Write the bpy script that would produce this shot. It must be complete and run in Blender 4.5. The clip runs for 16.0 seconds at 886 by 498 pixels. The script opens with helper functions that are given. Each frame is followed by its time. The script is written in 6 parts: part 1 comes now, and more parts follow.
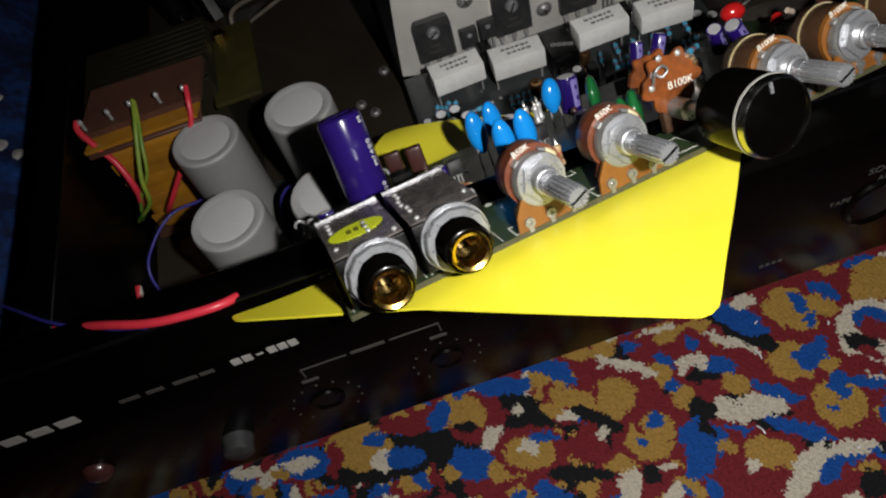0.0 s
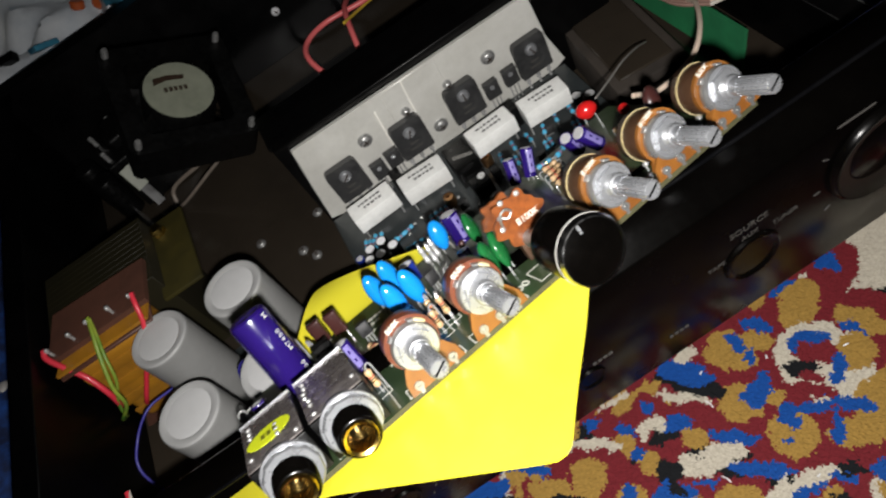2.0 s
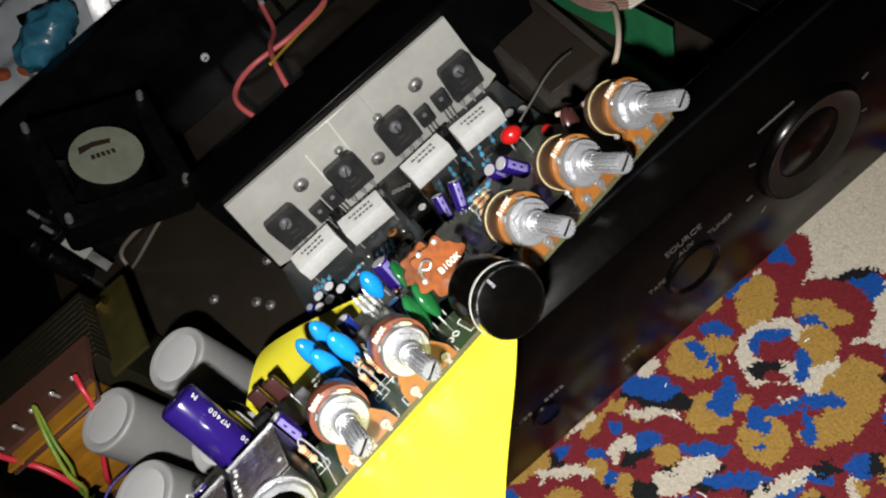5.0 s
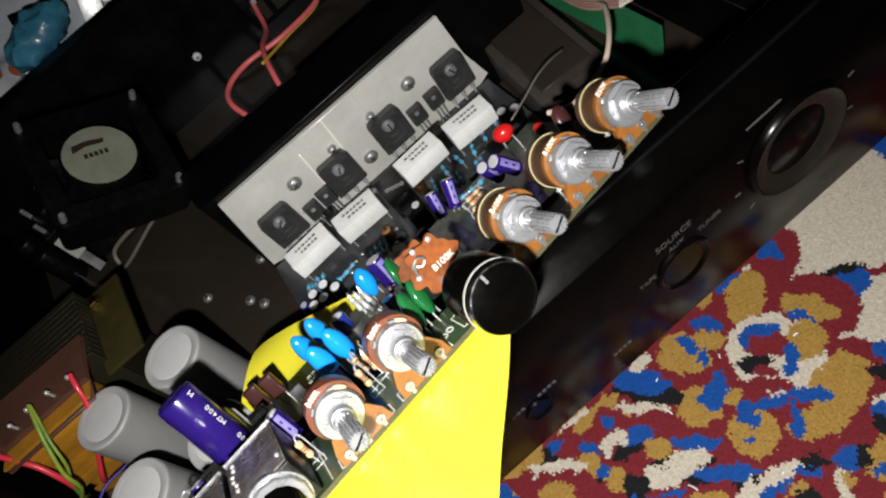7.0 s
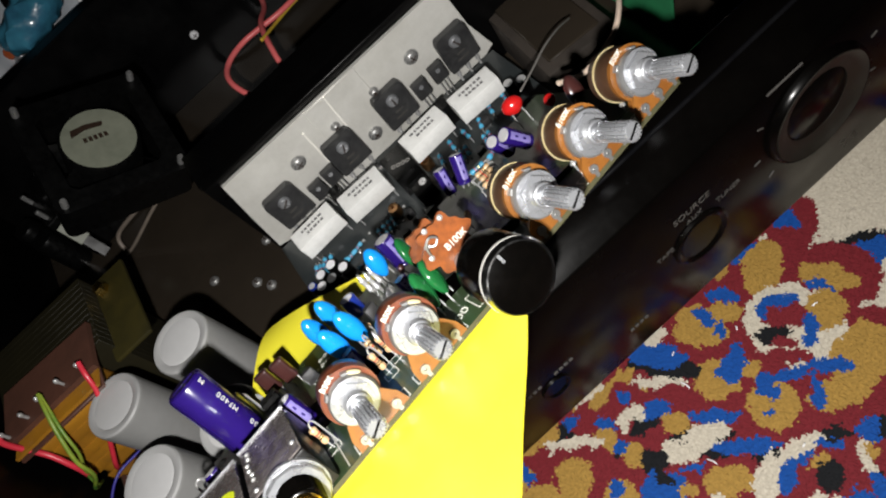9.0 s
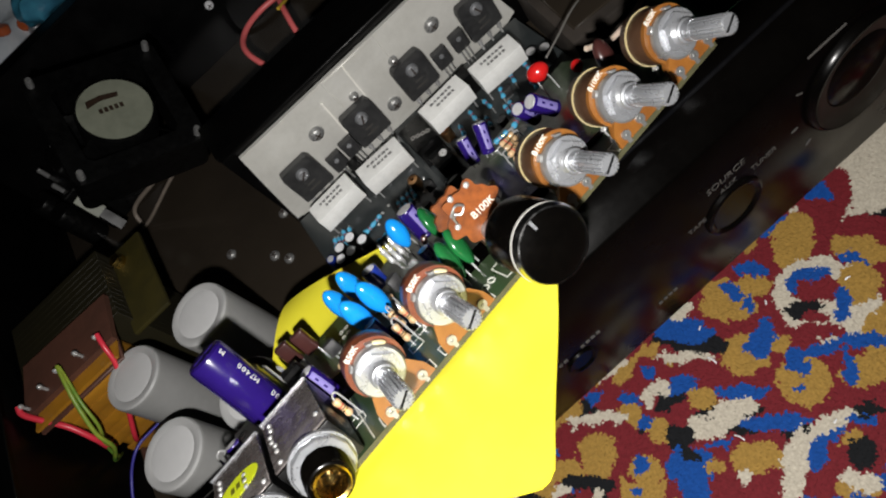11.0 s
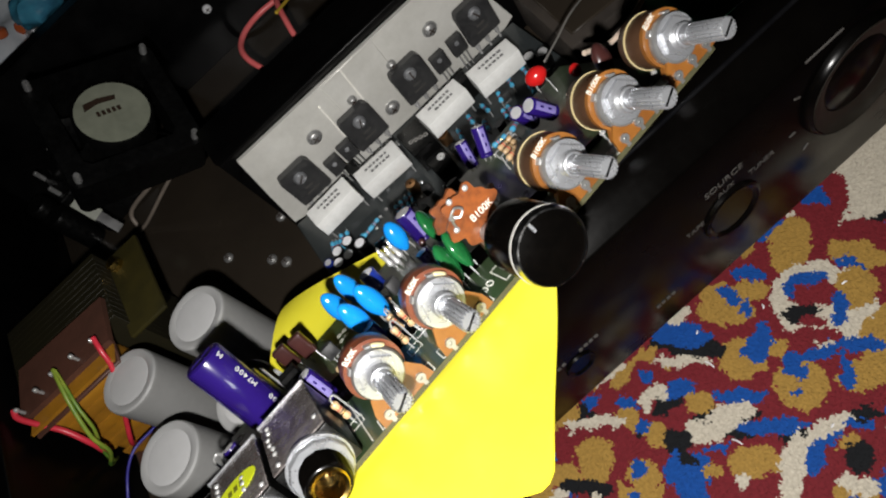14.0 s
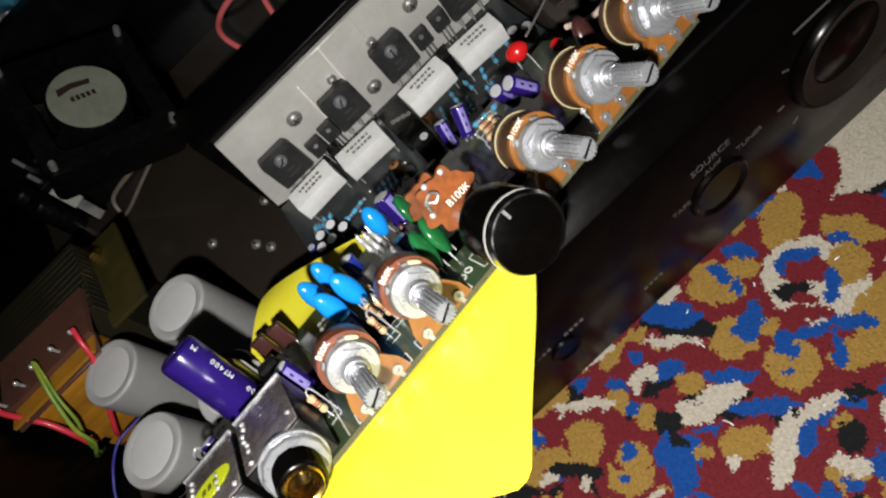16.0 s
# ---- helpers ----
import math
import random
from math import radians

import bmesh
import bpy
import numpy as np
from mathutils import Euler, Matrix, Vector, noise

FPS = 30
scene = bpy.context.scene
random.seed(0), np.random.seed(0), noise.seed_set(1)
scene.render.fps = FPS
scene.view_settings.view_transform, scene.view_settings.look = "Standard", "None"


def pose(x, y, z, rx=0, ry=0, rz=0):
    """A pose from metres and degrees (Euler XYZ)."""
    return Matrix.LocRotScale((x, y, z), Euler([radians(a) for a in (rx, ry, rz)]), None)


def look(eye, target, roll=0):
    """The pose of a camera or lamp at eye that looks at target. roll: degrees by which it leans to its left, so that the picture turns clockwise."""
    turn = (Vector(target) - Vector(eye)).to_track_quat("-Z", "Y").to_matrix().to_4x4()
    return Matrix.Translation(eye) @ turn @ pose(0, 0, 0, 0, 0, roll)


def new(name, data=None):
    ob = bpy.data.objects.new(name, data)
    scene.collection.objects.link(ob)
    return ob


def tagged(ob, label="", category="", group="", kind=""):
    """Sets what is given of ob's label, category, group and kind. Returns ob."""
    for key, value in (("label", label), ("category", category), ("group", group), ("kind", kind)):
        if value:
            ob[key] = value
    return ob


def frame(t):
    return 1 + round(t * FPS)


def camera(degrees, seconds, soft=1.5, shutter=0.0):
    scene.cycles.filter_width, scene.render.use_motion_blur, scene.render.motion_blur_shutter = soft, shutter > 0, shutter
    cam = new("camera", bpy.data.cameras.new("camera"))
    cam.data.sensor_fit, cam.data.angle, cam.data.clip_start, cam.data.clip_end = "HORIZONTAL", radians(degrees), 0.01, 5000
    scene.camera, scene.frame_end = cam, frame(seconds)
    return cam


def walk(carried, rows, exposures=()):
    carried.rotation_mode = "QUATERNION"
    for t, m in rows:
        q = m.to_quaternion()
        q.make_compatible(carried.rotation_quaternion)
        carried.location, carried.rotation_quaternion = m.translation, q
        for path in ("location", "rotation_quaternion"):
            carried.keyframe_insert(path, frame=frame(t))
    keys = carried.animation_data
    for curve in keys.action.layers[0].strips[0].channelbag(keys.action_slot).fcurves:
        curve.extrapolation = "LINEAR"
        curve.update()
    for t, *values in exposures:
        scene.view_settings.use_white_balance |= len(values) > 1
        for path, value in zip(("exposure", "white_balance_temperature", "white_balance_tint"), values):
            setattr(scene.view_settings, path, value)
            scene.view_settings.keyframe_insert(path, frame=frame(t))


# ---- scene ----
cam = camera(62.4, 16.0, soft=2.1, shutter=0.3)
PATH = [
    (0, (-0.042, -0.133, 0.285), (-0.063, 1.05, -1.328), -19.9),
    (0.5, (-0.038, -0.138, 0.295), (-0.122, 1.105, -1.271), -23.6),
    (1, (-0.022, -0.14, 0.303), (-0.079, 1.162, -1.215), -26.1),
    (1.5, (-0.006, -0.139, 0.309), (-0.049, 1.186, -1.189), -31.0),
    (2, (0.009, -0.136, 0.308), (-0.018, 1.167, -1.209), -35.2),
    (2.5, (0.029, -0.137, 0.307), (0.082, 1.173, -1.203), -37.2),
    (3, (0.035, -0.137, 0.307), (0.138, 1.169, -1.204), -37.5),
    (3.5, (0.03, -0.137, 0.31), (0.16, 1.184, -1.186), -36.0),
    (4, (0.031, -0.137, 0.308), (0.096, 1.183, -1.193), -38.3),
    (4.5, (0.034, -0.13, 0.3), (0.039, 1.169, -1.221), -41.1),
    (6.8, (0.035, -0.133, 0.3), (0.025, 1.161, -1.225), -42.0),
    (7, (0.034, -0.132, 0.302), (0.044, 1.152, -1.232), -41.4),
    (7.5, (0.027, -0.128, 0.304), (0.094, 1.127, -1.251), -39.6),
    (8, (0.023, -0.127, 0.304), (0.058, 1.134, -1.248), -40.4),
    (8.5, (0.031, -0.127, 0.301), (0.026, 1.133, -1.252), -43.0),
    (9, (0.033, -0.126, 0.299), (-0.012, 1.122, -1.263), -44.8),
    (9.2, (0.029, -0.124, 0.297), (0.007, 1.111, -1.276), -43.0),
    (11.3, (0.028, -0.122, 0.295), (-0.088, 1.11, -1.277), -47.3),
    (11.5, (0.028, -0.126, 0.3), (-0.086, 1.114, -1.266), -47.1),
    (12, (0.029, -0.122, 0.295), (-0.073, 1.114, -1.274), -46.7),
    (12.5, (0.023, -0.122, 0.298), (-0.025, 1.124, -1.265), -43.7),
    (13, (0.023, -0.122, 0.299), (-0.056, 1.128, -1.26), -44.8),
    (13.5, (0.031, -0.121, 0.294), (-0.088, 1.106, -1.281), -47.9),
    (14, (0.027, -0.122, 0.295), (-0.064, 1.112, -1.276), -46.2),
    (14.5, (0.027, -0.123, 0.295), (-0.093, 1.118, -1.269), -46.9),
    (15, (0.035, -0.12, 0.292), (-0.102, 1.11, -1.279), -49.8),
    (15.5, (0.034, -0.121, 0.296), (-0.103, 1.126, -1.262), -49.9),
    (16, (0.033, -0.119, 0.288), (-0.101, 1.073, -1.313), -49.1),
]
walk(cam, [(t, look(eye, target, roll)) for t, eye, target, roll in PATH],
     exposures=[(0, -0.84), (0.5, -0.42), (1.0, -0.38), (1.5, -0.18), (2.5, 0.05), (4.5, 0.14), (9.2, 0.12), (11.3, -0.16), (16, -0.10)])

# ---- light ----
scene.view_settings.exposure = 0.0
world = bpy.data.worlds.new("world")
scene.world = world
world.use_nodes = True
world.node_tree.nodes["Background"].inputs[0].default_value = (0.75, 0.85, 1.0, 1)
world.node_tree.nodes["Background"].inputs[1].default_value = 0.002


def lamp(name, place, target, power, radius, spot, blend, colour):
    data = bpy.data.lights.new(name, "SPOT")
    data.energy, data.shadow_soft_size, data.color = power, radius, colour
    data.spot_size, data.spot_blend = radians(spot), blend
    ob = new(name, data)
    ob.matrix_world = look(place, target)
    return ob


# the phone's own torch, held beside its lens
lamp("torch", (0.004, -0.150, 0.300), (0.022, -0.012, 0.10), 7.0, 0.004, 118, 1.0, (1.0, 0.975, 0.945))


# ---- materials ----
def material(name, colour, rough=0.5, metal=0.0, colour2=None, scale=200.0, bump=0.0, bump_scale=None, coat=0.0, amount=0.5,
             rand=0.0, detail=4.0, spec=0.5, rough_var=0.0, trans=0.0, ior=1.45, alpha=1.0, sub=0.0):
    m = bpy.data.materials.new(name)
    m.use_nodes = True
    n, l = m.node_tree.nodes, m.node_tree.links
    b = n["Principled BSDF"]
    b.inputs["Roughness"].default_value = rough
    b.inputs["Metallic"].default_value = metal
    b.inputs["Coat Weight"].default_value = coat
    b.inputs["Specular IOR Level"].default_value = spec
    b.inputs["Transmission Weight"].default_value = trans
    b.inputs["IOR"].default_value = ior
    b.inputs["Alpha"].default_value = alpha
    b.inputs["Coat Roughness"].default_value = 0.08
    b.inputs["Subsurface Weight"].default_value = sub
    b.inputs["Subsurface Scale"].default_value = 0.002
    tc = n.new("ShaderNodeTexCoord")
    c2 = colour2 or tuple(c * 0.72 for c in colour)
    big = n.new("ShaderNodeTexNoise")
    big.inputs["Scale"].default_value = scale * 0.22
    big.inputs["Detail"].default_value = 3
    fine = n.new("ShaderNodeTexNoise")
    fine.inputs["Scale"].default_value = scale
    fine.inputs["Detail"].default_value = detail
    fine.inputs["Roughness"].default_value = 0.65
    for t in (big, fine):
        l.new(tc.outputs["Object"], t.inputs["Vector"])
    add = n.new("ShaderNodeMath")
    add.operation = "MULTIPLY_ADD"
    l.new(big.outputs["Fac"], add.inputs[0])
    add.inputs[1].default_value = 0.55
    half = n.new("ShaderNodeMath")
    half.operation = "MULTIPLY"
    l.new(fine.outputs["Fac"], half.inputs[0])
    half.inputs[1].default_value = 0.45
    l.new(half.outputs[0], add.inputs[2])
    ramp = n.new("ShaderNodeMapRange")
    ramp.inputs["From Min"].default_value = 0.36
    ramp.inputs["From Max"].default_value = 0.64
    ramp.inputs["To Max"].default_value = amount * 2
    l.new(add.outputs[0], ramp.inputs["Value"])
    mix = n.new("ShaderNodeMix")
    mix.data_type = "RGBA"
    mix.inputs["A"].default_value = (*colour, 1)
    mix.inputs["B"].default_value = (*c2, 1)
    l.new(ramp.outputs[0], mix.inputs["Factor"])
    out = mix.outputs["Result"]
    if rand:
        info = n.new("ShaderNodeObjectInfo")
        hsv = n.new("ShaderNodeHueSaturation")
        rr = n.new("ShaderNodeMapRange")
        rr.inputs["To Min"].default_value, rr.inputs["To Max"].default_value = 1 - rand, 1 + rand
        l.new(info.outputs["Random"], rr.inputs["Value"])
        l.new(rr.outputs[0], hsv.inputs["Value"])
        l.new(out, hsv.inputs["Color"])
        out = hsv.outputs[0]
    l.new(out, b.inputs["Base Color"])
    if rough_var:
        rv = n.new("ShaderNodeMapRange")
        rv.inputs["From Min"].default_value, rv.inputs["From Max"].default_value = 0.3, 0.7
        rv.inputs["To Min"].default_value = max(0.03, rough - rough_var)
        rv.inputs["To Max"].default_value = min(1, rough + rough_var)
        l.new(fine.outputs["Fac"], rv.inputs["Value"])
        l.new(rv.outputs[0], b.inputs["Roughness"])
    if bump:
        bn = n.new("ShaderNodeTexNoise")
        bn.inputs["Scale"].default_value = bump_scale or scale * 3
        bn.inputs["Detail"].default_value = 3
        l.new(tc.outputs["Object"], bn.inputs["Vector"])
        bp = n.new("ShaderNodeBump")
        bp.inputs["Strength"].default_value = bump
        bp.inputs["Distance"].default_value = 0.0004
        l.new(bn.outputs["Fac"], bp.inputs["Height"])
        l.new(bp.outputs[0], b.inputs["Normal"])
    return m


M = dict(
    black_paint=material("black_paint", (0.0005, 0.0004, 0.0004), 0.24, colour2=(0.0011, 0.0009, 0.0007), scale=40, bump=0.02, bump_scale=1500, rough_var=0.06, spec=0.16),
    lip_gloss=material("lip_gloss", (0.0016, 0.0016, 0.0020), 0.22, colour2=(0.0030, 0.0030, 0.0034), scale=120, rough_var=0.06, spec=0.5),
    satin_black=material("satin_black", (0.0075, 0.0064, 0.0048), 0.40, colour2=(0.0110, 0.0092, 0.0068), scale=90, bump=0.05, rough_var=0.1),
    rim_steel=material("rim_steel", (0.62, 0.62, 0.62), 0.2, metal=1.0, colour2=(0.5, 0.5, 0.5), scale=300, rough_var=0.08),
    black_steel=material("black_steel", (0.0007, 0.0007, 0.0009), 0.36, colour2=(0.0014, 0.0013, 0.0013), scale=40, bump=0.06, bump_scale=1200, rough_var=0.1, spec=0.2),
    dust_steel=material("dust_steel", (0.0200, 0.0158, 0.0118), 0.20, colour2=(0.0290, 0.0225, 0.0162), scale=22, bump=0.03, bump_scale=900, rough_var=0.06),
    black_plastic=material("black_plastic", (0.0014, 0.0014, 0.0014), 0.34, colour2=(0.0028, 0.0028, 0.0028), scale=300, bump=0.1, bump_scale=3000, rough_var=0.1, spec=0.3),
    knob_black=material("knob_black", (0.0009, 0.0008, 0.0007), 0.2, colour2=(0.0014, 0.0011, 0.0009), scale=200, rough_var=0.04, spec=0.22),
    epoxy=material("epoxy", (0.017, 0.017, 0.018), 0.5, colour2=(0.035, 0.035, 0.035), scale=400, bump=0.3, bump_scale=4000, rough_var=0.1),
    aluminium=material("aluminium", (0.70, 0.69, 0.65), 0.5, metal=0.35, colour2=(0.50, 0.49, 0.45), scale=60, bump=0.15, bump_scale=1500, rough_var=0.15),
    steel=material("steel", (0.46, 0.47, 0.49), 0.32, metal=0.72, colour2=(0.34, 0.35, 0.37), scale=300, bump=0.15, bump_scale=2500, rough_var=0.14),
    dull_steel=material("dull_steel", (0.40, 0.40, 0.40), 0.36, metal=0.72, colour2=(0.26, 0.26, 0.25), scale=200, bump=0.25, bump_scale=2000, rough_var=0.15),
    # near-white aluminium: the specular highlight of bent edges, put into the base colour
    edge_glint=material("edge_glint", (0.88, 0.86, 0.80), 0.35, metal=0.2, colour2=(0.76, 0.74, 0.68), scale=300),
    jack_tin=material("jack_tin", (0.30, 0.27, 0.26), 0.25, metal=0.55, colour2=(0.10, 0.085, 0.08), scale=260, bump=0.9, bump_scale=260, rough_var=0.12),
    brass=material("brass", (0.85, 0.58, 0.16), 0.22, metal=1.0, colour2=(0.6, 0.38, 0.09), scale=400, rough_var=0.1),
    solder=material("solder", (0.72, 0.72, 0.72), 0.22, metal=0.6, colour2=(0.5, 0.5, 0.48), scale=600, bump=0.3, bump_scale=1500),
    copper=material("copper", (0.75, 0.42, 0.2), 0.35, metal=1.0, colour2=(0.5, 0.27, 0.12), scale=600),
    pcb=material("pcb", (0.022, 0.040, 0.018), 0.35, colour2=(0.040, 0.062, 0.026), scale=130, bump=0.12, bump_scale=1200, coat=0.25, rough_var=0.1),
    pcb_edge=material("pcb_edge", (0.065, 0.060, 0.024), 0.7, colour2=(0.04, 0.038, 0.017), scale=500),
    pcb_dark=material("pcb_dark", (0.014, 0.018, 0.020), 0.4, colour2=(0.03, 0.034, 0.034), scale=150, bump=0.1, coat=0.2),
    phenolic=material("phenolic", (0.23, 0.062, 0.011), 0.4, colour2=(0.075, 0.019, 0.004), scale=300, bump=0.2, bump_scale=2500, coat=0.2, rand=0.12),
    wafer=material("wafer", (0.21, 0.082, 0.015), 0.4, colour2=(0.14, 0.050, 0.010), scale=300, coat=0.2, rand=0.15),
    wafer_dark=material("wafer_dark", (0.15, 0.042, 0.018), 0.4, colour2=(0.10, 0.027, 0.013), scale=300, coat=0.2),
    pot_can=material("pot_can", (0.035, 0.018, 0.010), 0.35, colour2=(0.06, 0.03, 0.016), scale=200, rough_var=0.1),
    silk=material("silk", (0.78, 0.77, 0.70), 0.6, colour2=(0.6, 0.6, 0.54), scale=900),
    grease=material("grease", (0.50, 0.44, 0.27), 0.35, colour2=(0.42, 0.33, 0.16), scale=300, coat=0.4),
    paper=material("paper", (0.86, 0.79, 0.055), 0.40, colour2=(0.79, 0.69, 0.025), scale=22, bump=0.05, bump_scale=300, rough_var=0.08, coat=0.1, spec=1.0),
    grey_wire=material("grey_wire", (0.20, 0.19, 0.175), 0.4, scale=200),
    paper_edge=material("paper_edge", (0.86, 0.84, 0.62), 0.7, scale=300),
    sticker=material("sticker", (0.72, 0.80, 0.02), 0.4, colour2=(0.6, 0.68, 0.02), scale=400),
    sticker_ink=material("sticker_ink", (0.16, 0.16, 0.01), 0.5, scale=500),
    blue_epoxy=material("blue_epoxy", (0.008, 0.24, 0.68), 0.16, colour2=(0.006, 0.19, 0.56), scale=160, coat=0.5, bump=0.15, bump_scale=500, rand=0.08),
    red_epoxy=material("red_epoxy", (0.52, 0.012, 0.012), 0.2, colour2=(0.38, 0.01, 0.01), scale=200, coat=0.5, bump=0.15, bump_scale=500),
    green_film=material("green_film", (0.012, 0.13, 0.035), 0.2, colour2=(0.008, 0.08, 0.02), scale=200, coat=0.5, bump=0.15, bump_scale=500, rand=0.15),
    brown_film=material("brown_film", (0.050, 0.016, 0.014), 0.3, colour2=(0.032, 0.011, 0.010), scale=200, coat=0.5, rand=0.15),
    purple_sleeve=material("purple_sleeve", (0.018, 0.007, 0.115), 0.2, colour2=(0.012, 0.005, 0.08), scale=120, coat=0.5, rough_var=0.06, rand=0.15),
    mauve_mark=material("mauve_mark", (0.19, 0.16, 0.40), 0.4, scale=300),
    blue_sleeve=material("blue_sleeve", (0.012, 0.03, 0.24), 0.25, scale=200, coat=0.4),
    cap_top=material("cap_top", (0.70, 0.70, 0.70), 0.35, metal=0.5, colour2=(0.55, 0.55, 0.55), scale=300, rough_var=0.1),
    grey_sleeve=material("grey_sleeve", (0.23, 0.23, 0.225), 0.4, colour2=(0.17, 0.17, 0.165), scale=60, coat=0.15, rough_var=0.1),
    grey_disc=material("grey_disc", (0.47, 0.47, 0.47), 0.5, colour2=(0.40, 0.40, 0.40), scale=80, rough_var=0.1),
    grey_rim=material("grey_rim", (0.34, 0.34, 0.335), 0.4, colour2=(0.28, 0.28, 0.28), scale=90, coat=0.15),
    cement=material("cement", (0.74, 0.74, 0.72), 0.65, colour2=(0.62, 0.62, 0.6), scale=400, bump=0.3, bump_scale=2500, rand=0.05),
    ink=material("ink", (0.16, 0.16, 0.16), 0.6, scale=500),
    white_plastic=material("white_plastic", (0.72, 0.72, 0.74), 0.35, colour2=(0.6, 0.6, 0.62), scale=200, sub=0.0),
    beige_res=material("beige_res", (0.52, 0.36, 0.20), 0.35, colour2=(0.42, 0.27, 0.14), scale=400, coat=0.3, rand=0.2),
    blue_res=material("blue_res", (0.07, 0.36, 0.55), 0.35, colour2=(0.05, 0.25, 0.42), scale=400, coat=0.3, rand=0.25),
    band_red=material("band_red", (0.4, 0.02, 0.015), 0.4, scale=400),
    band_dark=material("band_dark", (0.03, 0.018, 0.012), 0.4, scale=400),
    panel_ink=material("panel_ink", (0.34, 0.33, 0.31), 0.5, scale=500),
    dim_ink=material("dim_ink", (0.055, 0.052, 0.048), 0.5, scale=500),
    wire_red=material("wire_red", (0.62, 0.035, 0.06), 0.35, colour2=(0.5, 0.025, 0.04), scale=200, coat=0.15),
    wire_pink=material("wire_pink", (0.62, 0.13, 0.13), 0.4, colour2=(0.5, 0.09, 0.09), scale=200),
    wire_green=material("wire_green", (0.03, 0.16, 0.02), 0.4, colour2=(0.3, 0.34, 0.04), scale=120),
    wire_yellow=material("wire_yellow", (0.55, 0.36, 0.04), 0.4, scale=200),
    wire_blue=material("wire_blue", (0.03, 0.025, 0.22), 0.4, scale=200),
    ribbon_dust=material("ribbon_dust", (0.30, 0.185, 0.15), 0.5, colour2=(0.20, 0.12, 0.095), scale=120),
    wire_tan=material("wire_tan", (0.20, 0.165, 0.135), 0.5, scale=200),
    wire_white=material("wire_white", (0.55, 0.52, 0.46), 0.4, colour2=(0.45, 0.40, 0.34), scale=200),
    wire_cream=material("wire_cream", (0.62, 0.52, 0.42), 0.4, colour2=(0.5, 0.38, 0.3), scale=200),
    trafo_tape=material("trafo_tape", (0.34, 0.15, 0.012), 0.4, colour2=(0.20, 0.09, 0.012), scale=90, bump=0.4, bump_scale=300, coat=0.3),
    trafo_card=material("trafo_card", (0.085, 0.034, 0.022), 0.55, colour2=(0.055, 0.024, 0.016), scale=90, bump=0.3, bump_scale=400),
    trafo_core=material("trafo_core", (0.0075, 0.0062, 0.0018), 0.55, colour2=(0.0120, 0.0098, 0.0026), scale=60, bump=0.3, bump_scale=900),
    olive_frame=material("olive_frame", (0.042, 0.034, 0.007), 0.45, colour2=(0.022, 0.019, 0.006), scale=70, bump=0.2),
    label_grey=material("label_grey", (0.185, 0.195, 0.150), 0.5, colour2=(0.135, 0.145, 0.110), scale=200),
    green_strip=material("green_strip", (0.02, 0.17, 0.065), 0.5, colour2=(0.015, 0.11, 0.045), scale=90, bump=0.2),
    cloth_blue=material("cloth_blue", (0.004, 0.042, 0.20), 0.85, colour2=(0.0012, 0.008, 0.042), scale=190, amount=0.75, bump=0.5, bump_scale=2500),
    cloth_white=material("cloth_white", (0.55, 0.54, 0.52), 0.85, colour2=(0.4, 0.38, 0.36), scale=100, bump=0.4),
    cloth_pink=material("cloth_pink", (0.5, 0.05, 0.10), 0.85, scale=100, bump=0.4),
    film_bag=material("film_bag", (0.66, 0.68, 0.70), 0.2, colour2=(0.42, 0.47, 0.52), scale=50, bump=0.8, bump_scale=90, coat=0.4),
    bag_blue=material("bag_blue", (0.05, 0.25, 0.36), 0.3, colour2=(0.03, 0.12, 0.2), scale=120, bump=0.5, coat=0.4),
    bag_yellow=material("bag_yellow", (0.4, 0.38, 0.06), 0.35, colour2=(0.5, 0.5, 0.42), scale=60, bump=0.5, coat=0.3),
    bag_orange=material("bag_orange", (0.45, 0.10, 0.03), 0.4, scale=120),
    brown_dirt=material("brown_dirt", (0.045, 0.036, 0.029), 0.6, colour2=(0.022, 0.018, 0.015), scale=60, bump=0.3, bump_scale=700),
)


# ---- shapes ----
def finish(bm, name, mat, parent=None, label="", smooth=True, angle=40):
    me = bpy.data.meshes.new(name)
    bmesh.ops.recalc_face_normals(bm, faces=bm.faces)
    bm.to_mesh(me)
    bm.free()
    if mat:
        me.materials.append(M[mat])
    if smooth:
        me.shade_smooth()
        me.set_sharp_from_angle(angle=radians(angle))
    ob = new(name, me)
    ob.parent = parent
    if label:
        ob["label"] = label
    return ob


def part(name, bm, mat, parent, label=""):
    return finish(bm, name, mat, parent, label)


def thing(name, m, label, category, group="", kind=""):
    ob = new(name)
    ob.empty_display_size = 0.01
    ob.matrix_world = m
    return tagged(ob, label, category, group, kind)


def box(bm, x0, x1, y0, y1, z0, z1, bevel=0.0, seg=2, m=None):
    vs = [bm.verts.new((x, y, z)) for x in (x0, x1) for y in (y0, y1) for z in (z0, z1)]
    fs = [bm.faces.new([vs[i] for i in q]) for q in ((0, 1, 3, 2), (4, 6, 7, 5), (0, 4, 5, 1), (2, 3, 7, 6), (0, 2, 6, 4), (1, 5, 7, 3))]
    if bevel:
        r = bmesh.ops.bevel(bm, geom=list({e for f in fs for e in f.edges}), offset=bevel, segments=seg, affect="EDGES", profile=0.6)
        vs = list({v for f in r["faces"] for v in f.verts} | {v for v in vs if v.is_valid})
    if m:
        bmesh.ops.transform(bm, matrix=m, verts=[v for v in vs if v.is_valid])
    return bm


